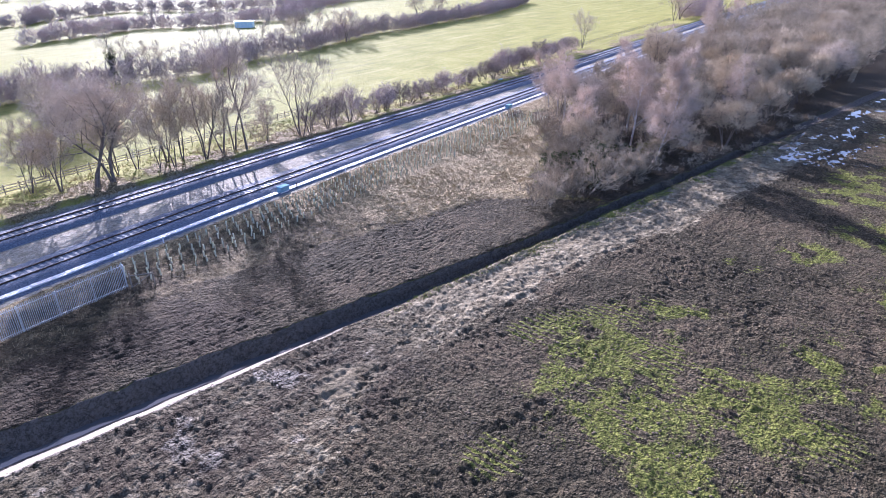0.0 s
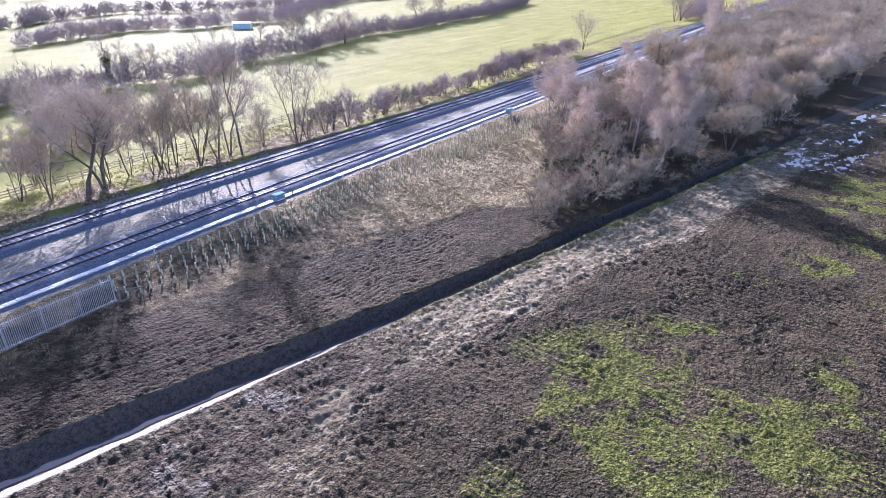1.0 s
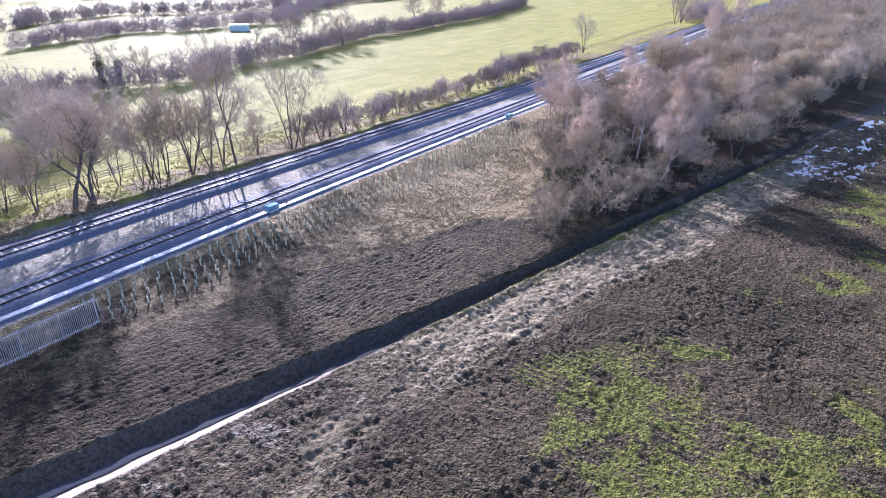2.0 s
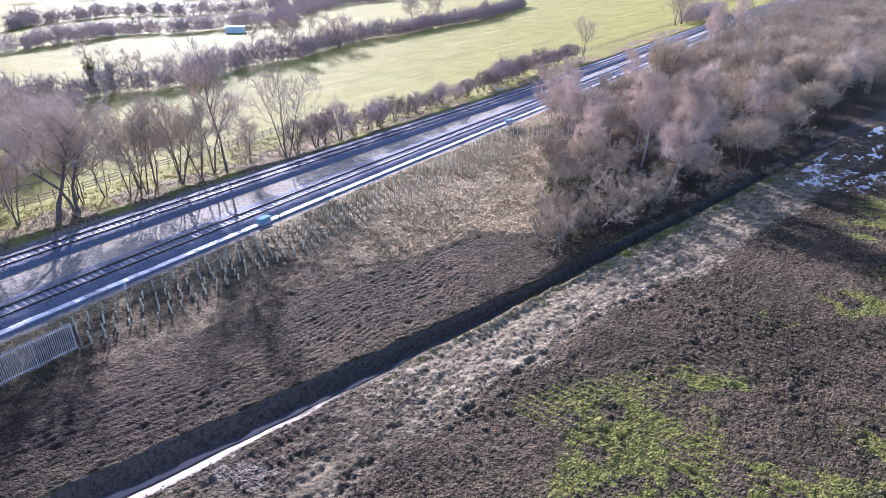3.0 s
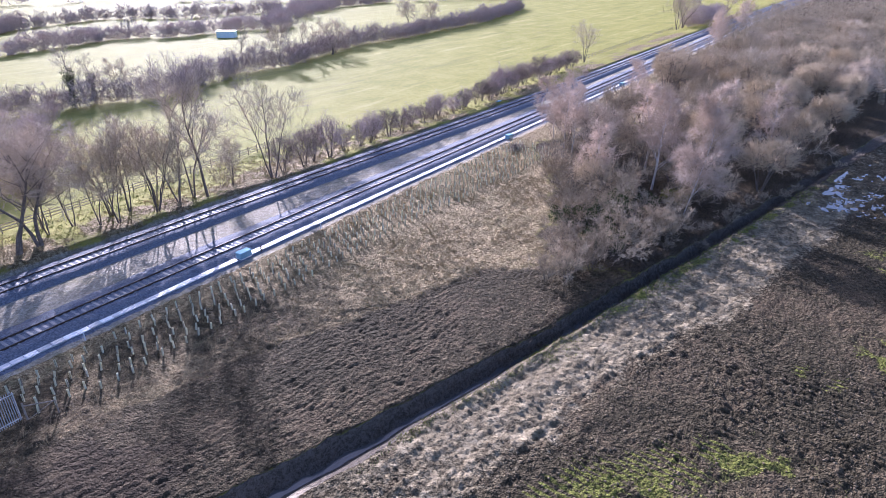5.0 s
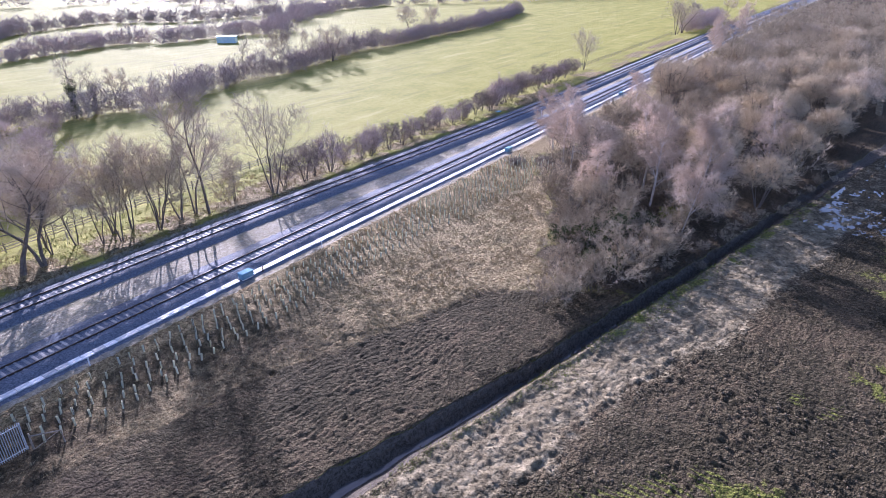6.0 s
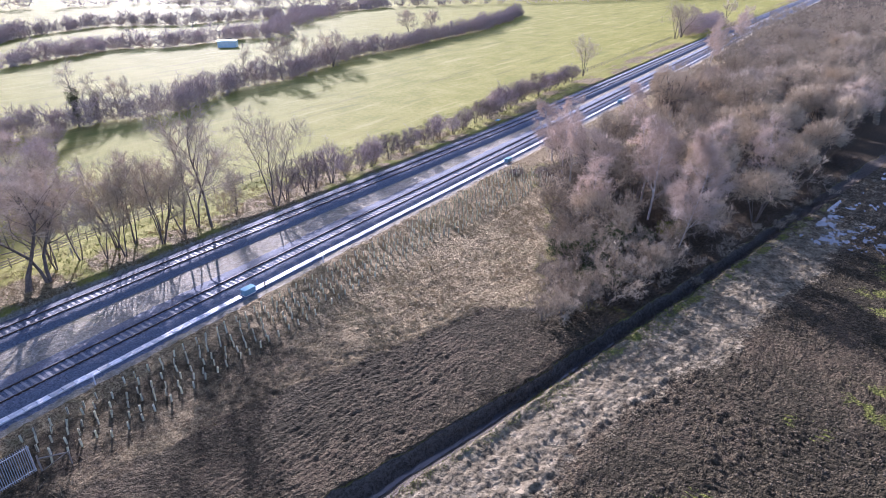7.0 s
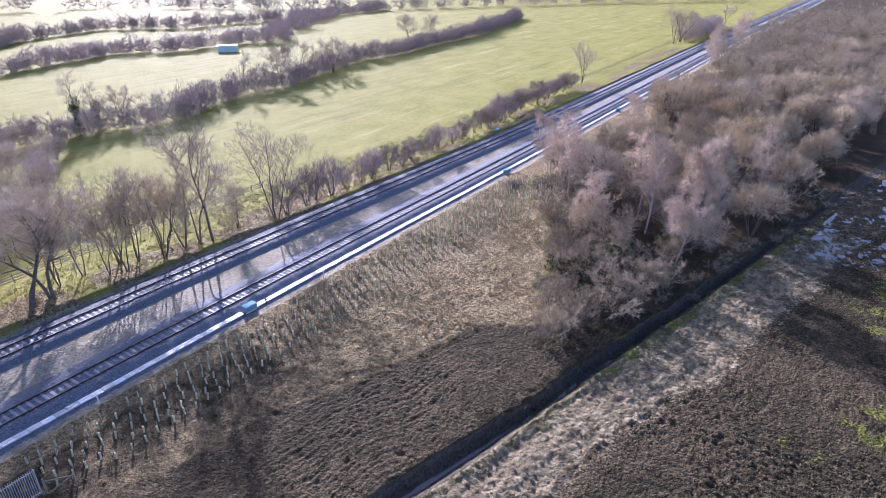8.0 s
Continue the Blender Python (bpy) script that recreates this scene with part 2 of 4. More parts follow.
def ground_material():
    m, nt, b = shader("ground_cover", 0.92, 0, 0.4)
    co = nt.nodes.new("ShaderNodeTexCoord").outputs["Object"]
    big, mid = tex_noise(nt, 0.12, 4, 0.6, co), tex_noise(nt, 0.9, 5, 0.65, co)
    small, tiny = tex_noise(nt, 3.5, 5, 0.7, co), tex_noise(nt, 11.0, 4, 0.75, co)

    def zone(name, spread=0.7):
        at = nt.nodes.new("ShaderNodeAttribute")
        at.attribute_name = name
        n = maths(nt, "MULTIPLY", maths(nt, "SUBTRACT", small, 0.5), spread)
        n2 = maths(nt, "MULTIPLY", maths(nt, "SUBTRACT", mid, 0.5), spread)
        v = maths(nt, "ADD", at.outputs["Fac"], maths(nt, "ADD", n, n2))
        mr = node(nt, "ShaderNodeMapRange")
        mr.inputs["From Min"].default_value, mr.inputs["From Max"].default_value = 0.35, 0.65
        nt.links.new(v, mr.inputs["Value"])
        return mr.outputs[0]
    blend = maths(nt, "ADD", maths(nt, "MULTIPLY", small, 0.9), maths(nt, "SUBTRACT", maths(nt, "MULTIPLY", tiny, 0.9), 0.4))
    wide = maths(nt, "ADD", maths(nt, "MULTIPLY", mid, 0.5), maths(nt, "MULTIPLY", big, 0.5))
    mp = nt.nodes.new("ShaderNodeMapping")
    mp.inputs["Rotation"].default_value, mp.inputs["Scale"].default_value = (0, 0, radians(-12)), (0.10, 1.0, 1.0)
    nt.links.new(co, mp.inputs["Vector"])
    streak = tex_noise(nt, 0.28, 5, 0.6, mp.outputs[0])
    meadow = mix(nt, blend, ramp(nt, wide, [(0.38, (0.200, 0.205, 0.045)), (0.50, (0.32, 0.295, 0.075)), (0.62, (0.42, 0.37, 0.125))]),
                 (0.22, 0.225, 0.048))
    meadow = mix(nt, maths(nt, "MULTIPLY", ramp_fac(nt, streak, 0.55, 0.70), 0.55), meadow, (0.155, 0.145, 0.048))
    meadow = mix(nt, maths(nt, "MULTIPLY", ramp_fac(nt, streak, 0.44, 0.32), 0.5), meadow, (0.44, 0.385, 0.15))
    dry = ramp(nt, blend, [(0.36, (0.085, 0.057, 0.027)), (0.5, (0.218, 0.172, 0.092)), (0.62, (0.42, 0.342, 0.195))])
    dry = mix(nt, maths(nt, "MULTIPLY", ramp_fac(nt, wide, 0.50, 0.64), 0.4), dry, (0.105, 0.105, 0.036))
    soil = ramp(nt, blend, [(0.36, (0.029, 0.025, 0.015)), (0.52, (0.078, 0.063, 0.037)), (0.66, (0.180, 0.150, 0.090))])
    soil = mix(nt, maths(nt, "MULTIPLY", ramp_fac(nt, wide, 0.47, 0.57), 0.65), soil, (0.034, 0.031, 0.018))
    soil = mix(nt, maths(nt, "MULTIPLY", ramp_fac(nt, wide, 0.50, 0.40), 0.5), soil, (0.122, 0.092, 0.057))
    mud = maths(nt, "ADD", maths(nt, "MULTIPLY", small, 0.5), maths(nt, "SUBTRACT", maths(nt, "MULTIPLY", mid, 1.0), 0.25))
    pale = ramp(nt, mud, [(0.38, (0.125, 0.104, 0.064)), (0.52, (0.215, 0.180, 0.112)), (0.66, (0.33, 0.280, 0.180))])
    crop = ramp(nt, blend, [(0.36, (0.060, 0.055, 0.022)), (0.52, (0.142, 0.152, 0.034)), (0.66, (0.245, 0.255, 0.060))])
    litter = ramp(nt, blend, [(0.36, (0.028, 0.024, 0.016)), (0.52, (0.07, 0.055, 0.034)), (0.66, (0.13, 0.10, 0.06))])
    clay = ramp(nt, blend, [(0.36, (0.055, 0.047, 0.037)), (0.6, (0.145, 0.125, 0.10))])
    cess = ramp(nt, blend, [(0.36, (0.20, 0.178, 0.130)), (0.52, (0.35, 0.32, 0.245)), (0.66, (0.49, 0.45, 0.36))])
    cess = mix(nt, maths(nt, "MULTIPLY", ramp_fac(nt, wide, 0.52, 0.62), 0.5), cess, (0.20, 0.19, 0.10))
    # silt colour with the bank's sunlight mixed in
    silt = ramp(nt, blend, [(0.36, (0.30, 0.255, 0.185)), (0.6, (0.52, 0.46, 0.36))])
    col = mix(nt, zone("dry"), meadow, dry)
    col = mix(nt, zone("litter"), col, litter)
    col = mix(nt, zone("track", 0.4), col, cess)
    col = mix(nt, zone("soil"), col, soil)
    col = mix(nt, zone("field", 0.3), col, soil)
    col = mix(nt, zone("ditch", 0.2), col, clay)
    col = mix(nt, zone("pale", 0.9), col, pale)
    col = mix(nt, zone("silt", 0.5), col, silt)
    col = mix(nt, zone("crop", 1.1), col, crop)
    wet = zone("wet", 1.3)
    # pulls the colour halfway to dark brown there, colour only
    col = mix(nt, maths(nt, "MULTIPLY", zone("damp", 1.0), 0.5), col, (0.030, 0.023, 0.018))
    nt.links.new(col, b.inputs["Base Color"])
    r = node(nt, "ShaderNodeMapRange")
    r.inputs["To Min"].default_value, r.inputs["To Max"].default_value = 0.85, 0.55
    nt.links.new(wet, r.inputs["Value"])
    nt.links.new(r.outputs[0], b.inputs["Roughness"])
    def cells(scale, seed):
        warp = nt.nodes.new("ShaderNodeVectorMath")
        warp.operation = "ADD"
        nz = node(nt, "ShaderNodeTexNoise", Scale=scale * 1.3, Detail=2.0)
        nt.links.new(co, nz.inputs["Vector"])
        sc = nt.nodes.new("ShaderNodeVectorMath")
        sc.operation = "SCALE"
        sc.inputs["Scale"].default_value = 0.35 / scale * 2
        nt.links.new(nz.outputs["Color"], sc.inputs[0])
        nt.links.new(co, warp.inputs[0])
        nt.links.new(sc.outputs[0], warp.inputs[1])
        v = node(nt, "ShaderNodeTexVoronoi", Scale=scale)
        v.voronoi_dimensions = "3D"
        nt.links.new(warp.outputs[0], v.inputs["Vector"])
        return maths(nt, "SUBTRACT", 1.0, v.outputs["Distance"])
    clumps = maths(nt, "ADD", maths(nt, "MULTIPLY", cells(3.2, 1), 0.55), maths(nt, "MULTIPLY", cells(7.5, 2), 0.36))
    dug = maths(nt, "MAXIMUM", zone("field", 0.3), maths(nt, "MAXIMUM", zone("soil"), maths(nt, "MULTIPLY", zone("dry"), 0.6)))
    muddy = zone("pale", 0.9)
    dug = maths(nt, "MULTIPLY", dug, maths(nt, "SUBTRACT", 1.0, maths(nt, "MULTIPLY", muddy, 0.78)))
    hgt = maths(nt, "ADD", maths(nt, "MULTIPLY", small, 0.5), maths(nt, "MULTIPLY", clumps, maths(nt, "MULTIPLY", dug, 0.9)))
    hgt = maths(nt, "ADD", hgt, maths(nt, "MULTIPLY", cells(1.8, 3), maths(nt, "MULTIPLY", muddy, 0.55)))
    bump(nt, b, hgt, 1.0, 0.55)
    gl = node(nt, "ShaderNodeMapRange")
    gl.inputs["To Min"].default_value, gl.inputs["To Max"].default_value = 0.048, 0.09
    nt.links.new(wet, gl.inputs["Value"])
    nt.links.new(gl.outputs[0], b.inputs["Specular IOR Level"])
    return m


def ramp_fac(nt, v, lo, hi):
    mr = node(nt, "ShaderNodeMapRange")
    mr.inputs["From Min"].default_value, mr.inputs["From Max"].default_value = lo, hi
    nt.links.new(v, mr.inputs["Value"])
    return mr.outputs[0]


M_GROUND = ground_material()
M_STONE = plain("ballast_stone", (0.050, 0.060, 0.078), (0.285, 0.305, 0.345), 7.0, 0.9, 0, 1.0, 0.1, 0.14)
M_CONCRETE = plain("sleeper_concrete", (0.21, 0.20, 0.19), (0.40, 0.385, 0.36), 5.0, 0.65, 0, 0.3, spec=0.25, vary=0.18)
M_TROUGH = plain("trough_concrete", (0.56, 0.55, 0.53), (0.84, 0.83, 0.80), 4.0, 0.55, 0, 0.2, spec=0.45, vary=0.28)
M_RAIL = plain("rail_steel", (0.050, 0.034, 0.026), (0.11, 0.075, 0.055), 4.0, 0.7, 0.3, 0.2)
M_HEAD = plain("dull_rail_head", (0.12, 0.10, 0.09), (0.20, 0.18, 0.17), 2.0, 0.65, 0.3, 0.0)
M_STEEL = plain("galvanised_steel", (0.44, 0.46, 0.48), (0.62, 0.64, 0.66), 3.0, 0.5, 0.25, 0.1)
M_TIMBER = plain("weathered_timber", (0.16, 0.135, 0.105), (0.34, 0.30, 0.25), 8.0, 0.9, 0, 0.5)
def tube_material():
    m = plain("tree_shelter_plastic", (0.50, 0.52, 0.38), (0.74, 0.74, 0.60), 3.0, 0.6, 0, 0.0, vary=0.15)
    nt = m.node_tree
    out, b = nt.nodes["Material Output"], nt.nodes["Principled BSDF"]
    tr = node(nt, "ShaderNodeBsdfTranslucent", Color=(0.84, 0.82, 0.68, 1))
    mx = node(nt, "ShaderNodeMixShader", Fac=0.40)
    nt.links.new(b.outputs[0], mx.inputs[1])
    nt.links.new(tr.outputs[0], mx.inputs[2])
    nt.links.new(mx.outputs[0], out.inputs["Surface"])
    return m


M_TUBE = tube_material()
M_BOX = plain("cabinet_paint", (0.13, 0.26, 0.35), (0.20, 0.36, 0.46), 2.0, 0.5, 0, 0.1)
# same blue as the body, lightened for daylight falling on the roof
M_BOX_LIT = plain("cabinet_lit_roof_paint", (0.18, 0.34, 0.43), (0.27, 0.45, 0.54), 2.0, 0.9, 0, 0.1, 0.05)
M_SHED = plain("shed_sheet", (0.45, 0.60, 0.68), (0.62, 0.75, 0.80), 1.0, 0.5, 0.1, 0.1)
M_SHEDROOF = plain("shed_roof_sheet", (0.72, 0.74, 0.75), (0.85, 0.86, 0.86), 1.0, 0.45, 0.1, 0.1)
M_BARK = plain("grey_bark", (0.085, 0.070, 0.058), (0.20, 0.17, 0.145), 5.0, 0.95, 0, 0.6, vary=0.2)
M_BIRCHBARK = plain("birch_bark", (0.22, 0.20, 0.18), (0.66, 0.63, 0.60), 3.0, 0.85, 0, 0.4)
M_TWIG_BIRCH = plain("birch_twigs", (0.42, 0.335, 0.26), (0.64, 0.53, 0.43), 0.6, 0.9, 0, 0, vary=0.18)
M_TWIG_BROWN = plain("brown_twigs", (0.33, 0.27, 0.18), (0.56, 0.465, 0.32), 0.5, 0.9, 0, 0, vary=0.22)
M_TWIG_GREY = plain("grey_twigs", (0.33, 0.275, 0.21), (0.54, 0.46, 0.36), 0.5, 0.9, 0, 0, vary=0.2)
M_TWIG_DARK = plain("dark_hedge_twigs", (0.21, 0.165, 0.145), (0.36, 0.29, 0.255), 0.5, 0.9, 0, 0, vary=0.2)
# twigs paled and purpled to carry haze and flare in their colour
M_TWIG_HAZE = plain("hazed_purplish_twigs", (0.33, 0.265, 0.245), (0.52, 0.43, 0.40), 0.5, 0.9, 0, 0, vary=0.2)
M_TWIG_SHRUB = plain("dull_shrub_twigs", (0.28, 0.23, 0.155), (0.48, 0.40, 0.28), 0.5, 0.9, 0, 0, vary=0.3)
M_BRAMBLE = plain("bramble_stems", (0.055, 0.042, 0.030), (0.15, 0.115, 0.080), 0.7, 0.9, 0, 0)
M_LEAF = plain("ivy_leaves", (0.030, 0.044, 0.016), (0.085, 0.108, 0.040), 2.0, 0.8, 0, 0, 0.06)
M_GORSE = plain("evergreen_leaves", (0.10, 0.115, 0.022), (0.22, 0.22, 0.05), 2.0, 0.8, 0, 0, 0.08)
M_STRAW = plain("straw_grass", (0.23, 0.175, 0.09), (0.47, 0.385, 0.22), 1.2, 0.9, 0, 0)
M_GREEN = plain("green_grass", (0.118, 0.136, 0.025), (0.245, 0.265, 0.058), 1.2, 0.85, 0, 0)
M_CLOD = plain("soil_clods", (0.065, 0.050, 0.029), (0.19, 0.15, 0.092), 4.0, 0.93, 0, 0.6, 0.25, 0.03)


def water_material():
    m, nt, b = shader("puddle_water", 0.06, 0, 0.5)
    b.inputs["Base Color"].default_value = (0.085, 0.082, 0.075, 1)
    co = nt.nodes.new("ShaderNodeTexCoord").outputs["Object"]
    bump(nt, b, tex_noise(nt, 3.0, 3, 0.5, co), 0.05, 0.01)
    return m


M_WATER = water_material()


# ---- mesh tools ----
class Build:
    """Collects vertices and faces for one mesh."""

    def __init__(self):
        self.v, self.f = [], []

    def box(self, c, s, m=None, taper=1.0):
        k = len(self.v)
        for dz, tp in ((-0.5, 1.0), (0.5, taper)):
            for dx, dy in ((-0.5, -0.5), (0.5, -0.5), (0.5, 0.5), (-0.5, 0.5)):
                p = Vector((c[0] + dx * s[0] * tp, c[1] + dy * s[1] * tp, c[2] + dz * s[2]))
                self.v.append(tuple(m @ p if m else p))
        self.f += [tuple(k + i for i in q) for q in ((3, 2, 1, 0), (4, 5, 6, 7), (0, 1, 5, 4), (1, 2, 6, 5), (2, 3, 7, 6), (3, 0, 4, 7))]
        return self

    def tube(self, p0, p1, r0, r1, sides=6, caps=True):
        p0, p1 = Vector(p0), Vector(p1)
        d = p1 - p0
        if d.length < 1e-6:
            return self
        d.normalize()
        u = d.orthogonal().normalized()
        w = d.cross(u)
        k = len(self.v)
        for p, r in ((p0, r0), (p1, r1)):
            for i in range(sides):
                t = 2 * math.pi * i / sides
                self.v.append(tuple(p + (u * math.cos(t) + w * math.sin(t)) * r))
        for i in range(sides):
            j = (i + 1) % sides
            self.f.append((k + i, k + j, k + sides + j, k + sides + i))
        if caps:
            self.f += [tuple(k + i for i in reversed(range(sides))), tuple(k + sides + i for i in range(sides))]
        return self

    def spike(self, p0, p1, r):
        """A thin three-sided twig or blade that ends in a point."""
        d = p1 - p0
        u = d.orthogonal().normalized() * r
        w = d.normalized().cross(u)
        k = len(self.v)
        self.v += [tuple(p0 + u), tuple(p0 - u * 0.5 + w * 0.866), tuple(p0 - u * 0.5 - w * 0.866), tuple(p1)]
        self.f += [(k, k + 1, k + 3), (k + 1, k + 2, k + 3), (k + 2, k, k + 3)]

    def mesh(self, name, material, smooth=False):
        me = bpy.data.meshes.new(name)
        me.from_pydata(self.v, [], self.f)
        me.materials.append(material)
        if smooth:
            me.shade_smooth()
        me.update()
        return me


def part(name, build, material, parent, label="", smooth=False):
    ob = new(name, build if isinstance(build, bpy.types.Mesh) else build.mesh(name, material, smooth))
    ob.parent = parent
    return tagged(ob, label)


def thing(name, label, category, group="", kind="", at=(0, 0, 0)):
    ob = new(name)
    ob.location = at
    ob.empty_display_size = 0.3
    return tagged(ob, label, category, group, kind)


def stuff(name, build, material, label, category, smooth=False):
    return tagged(new(name, build.mesh(name, material, smooth)), label, category, "", "stuff")


# ---- ground ----
def spans(*pieces):
    out = []
    for a, b, s in pieces:
        out.append(np.arange(a, b, s))
    return np.concatenate(out)


def growing(start, end, first, ratio=1.18):
    out, p, s = [], start, first
    while p < end:
        out.append(p)
        s *= ratio
        p += s
    return np.array(out + [end])


FINE = 0.15
gx = np.concatenate([-growing(26, 4600, 2)[::-1], spans((-25.9, -22, 0.4), (-22, 30, FINE), (30, 80, 0.36), (80, 160, 1.0)), growing(160, 4600, 1.0, 1.12)])
gy = np.concatenate([-growing(74, 4600, 1.5)[::-1], spans((-73.9, -60, 0.4), (-60, -17, FINE), (-17, 18, 0.34), (18, 20, 0.8), (20, 110, 1.3)), growing(110, 4600, 1.4, 1.12)])
XX, YY = np.meshgrid(gx, gy)
fx, fy = XX.ravel(), YY.ravel()
fz = height(fx, fy)
nx, ny = len(gx), len(gy)
GZ = fz.reshape(ny, nx)
me = bpy.data.meshes.new("ground")
me.vertices.add(nx * ny)
me.vertices.foreach_set("co", np.column_stack([fx, fy, fz]).astype(np.float32).ravel())
ii = (np.arange(ny - 1)[:, None] * nx + np.arange(nx - 1)[None, :]).ravel()
quads = np.column_stack([ii, ii + 1, ii + nx + 1, ii + nx]).astype(np.int32)
me.loops.add(quads.size)
me.loops.foreach_set("vertex_index", quads.ravel())
me.polygons.add(len(quads))
me.polygons.foreach_set("loop_start", np.arange(0, quads.size, 4, dtype=np.int32))
zone_values, _, _ = zones(fx, fy)
for key in ("field", "ditch", "pale", "wet", "crop", "soil", "litter", "dry", "track", "silt", "damp"):
    me.attributes.new(key, "FLOAT", "POINT").data.foreach_set("value", zone_values[key].astype(np.float32))
me.update(calc_edges=True)
me.materials.append(M_GROUND)
me.shade_smooth()
tagged(new("ground", me), "ploughed brown field, rough planted strip and green winter meadow", "ground", "", "structure")


def strip(line, profile, x0, x1, dx, rough=0.0, seed=0):
    """A long bed along a line: profile holds places across it and their heights."""
    xs = np.arange(x0, x1, dx)
    b = Build()
    n = len(profile)
    ps = np.array(profile)
    P = np.empty((len(xs), n, 3))
    P[:, :, 0] = xs[:, None]
    P[:, :, 1] = line(xs)[:, None] + ps[None, :, 0]
    P[:, :, 2] = ps[None, :, 1]
    if rough:
        P[:, :, 2] += rough * (fbm(P[:, :, 0], P[:, :, 1], 0.5, 3, seed) - 0.5) * (ps[None, :, 1] > -0.55)
    b.v = [tuple(p) for p in P.reshape(-1, 3)]
    i = (np.arange(len(xs) - 1)[:, None] * n + np.arange(n - 1)[None, :]).ravel()
    b.f = [(int(k), int(k + n), int(k + n + 1), int(k + 1)) for k in i]
    return b


# ---- railway ----
def ballast(name, line, seed, prof, label):
    b = strip(line, prof, -60, 140, 0.22, 0.12, seed)
    c = strip(line, prof, 139.8, 900, 3.0, 0.03, seed)
    k = len(b.v)
    b.v += c.v
    b.f += [tuple(i + k for i in f) for f in c.f]
    return tagged(new(name, b.mesh(name, M_STONE, True)), label, "ballast", "", "structure")


BED = [(-1.7, -0.02), (-1.4, 0.05), (-1.15, 0.07), (-0.9, 0.04)] + [(float(v), 0.012) for v in np.linspace(-0.7, 0.7, 7)] + [(0.9, 0.04), (1.15, 0.07), (1.4, 0.07), (1.65, 0.03)]
ballast("ballast", near_line, 201, [(-4.5, -0.70), (-4.0, -0.52), (-3.5, -0.42), (-3.1, -0.33), (-2.7, -0.31), (-2.3, -0.28), (-2.0, -0.16)] + BED + [(2.0, -0.10), (2.5, -0.24), (3.0, -0.36), (3.5, -0.46), (4.0, -0.66)],
        "blue-grey crushed stone ballast under the concrete-sleepered track")
ballast("ballast", far_line, 202, [(-2.8, -0.66), (-2.5, -0.46), (-2.15, -0.26), (-1.9, -0.12)] + BED + [(2.0, -0.03), (2.4, -0.12), (2.8, -0.3), (3.2, -0.55)],
        "grey crushed stone ballast bed beside the grassy bank")
RAIL = [(-0.07, 0.02), (-0.07, 0.035), (-0.012, 0.06), (-0.012, 0.13), (-0.036, 0.14), (-0.036, 0.172), (0.036, 0.172), (0.036, 0.14), (0.012, 0.13), (0.012, 0.06), (0.07, 0.035), (0.07, 0.02)]
HALF_GAUGE = 0.79


def railway(line, group):
    t = thing("railway_track", "pair of steel rails on pale concrete sleepers in ballast", "railway track", group)
    for side in (-HALF_GAUGE, HALF_GAUGE):
        shifted = lambda x, s=side: line(x) + s
        prof = [(dy, dz) for dy, dz in RAIL]
        xs0, xs1 = -60, 900
        b = strip(shifted, prof, xs0, xs1, 4.0)
        rail = part("rail", b, M_RAIL, t)
        head = strip(shifted, [(-0.037, 0.160), (-0.033, 0.178), (0.033, 0.178), (0.037, 0.160)], xs0, xs1, 4.0)
        part("running_surface", head, M_HEAD, rail, "worn bright running surface")
    s = Build()
    s.box((0, 0, -0.04), (0.26, 2.5, 0.13), taper=0.93)
    s.box((0, HALF_GAUGE, 0.035), (0.17, 0.26, 0.03), taper=0.8)
    s.box((0, -HALF_GAUGE, 0.035), (0.17, 0.26, 0.03), taper=0.8)
    sleeper = s.mesh("sleeper", M_CONCRETE)
    rest = Build()
    k = 0
    for x in np.arange(-22, 330, 0.612):
        tilt = math.atan(float(line(x + 1) - line(x - 1)) / 2)
        m = pose(float(x), float(line(x)), rng.uniform(-0.008, 0.012), 0, 0, math.degrees(tilt) + rng.uniform(-0.6, 0.6))
        if k < 290:
            o = part("sleeper", sleeper, None, t)
            o.matrix_basis = m
        else:
            rest.box((0, 0, -0.04), (0.26, 2.5, 0.13), m)
        k += 1
    o = part("sleeper_run", rest, M_CONCRETE, t)
    tagged(o, "", "", "", "stuff")
    return t


railway(near_line, "railway tracks")
railway(far_line, "railway tracks")


def cable_trough():
    t = thing("cable_trough", "pale concrete cable trough with lids along the track", "cable trough")
    lid = Build().box((0, -0.165, 0), (0.97, 0.30, 0.06), taper=0.97).box((0, 0.165, 0.006), (0.97, 0.30, 0.06), taper=0.97).box((0, 0, -0.12), (0.985, 0.56, 0.18)).mesh("lid", M_TROUGH)
    rest = Build()
    k = 0
    for x in np.arange(-24, 330, 1.0):
        if 19.5 < x < 20.9:
            continue        # the cabinet stands in this gap
        y = float(trough_line(x))
        tilt = math.degrees(math.atan(float(trough_line(x + 1) - trough_line(x - 1)) / 2))
        m = pose(float(x), y + rng.uniform(-0.012, 0.012), -0.235 + rng.uniform(-0.018, 0.018), rng.uniform(-2.0, 2.0), rng.uniform(-0.6, 0.6), tilt)
        if k < 230:
            part("lid", lid, None, t).matrix_basis = m
        else:
            rest.box((0, 0, 0), (0.98, 0.62, 0.06), m)
        k += 1
    tagged(part("lid_run", rest, M_TROUGH, t), "", "", "", "stuff")


cable_trough()

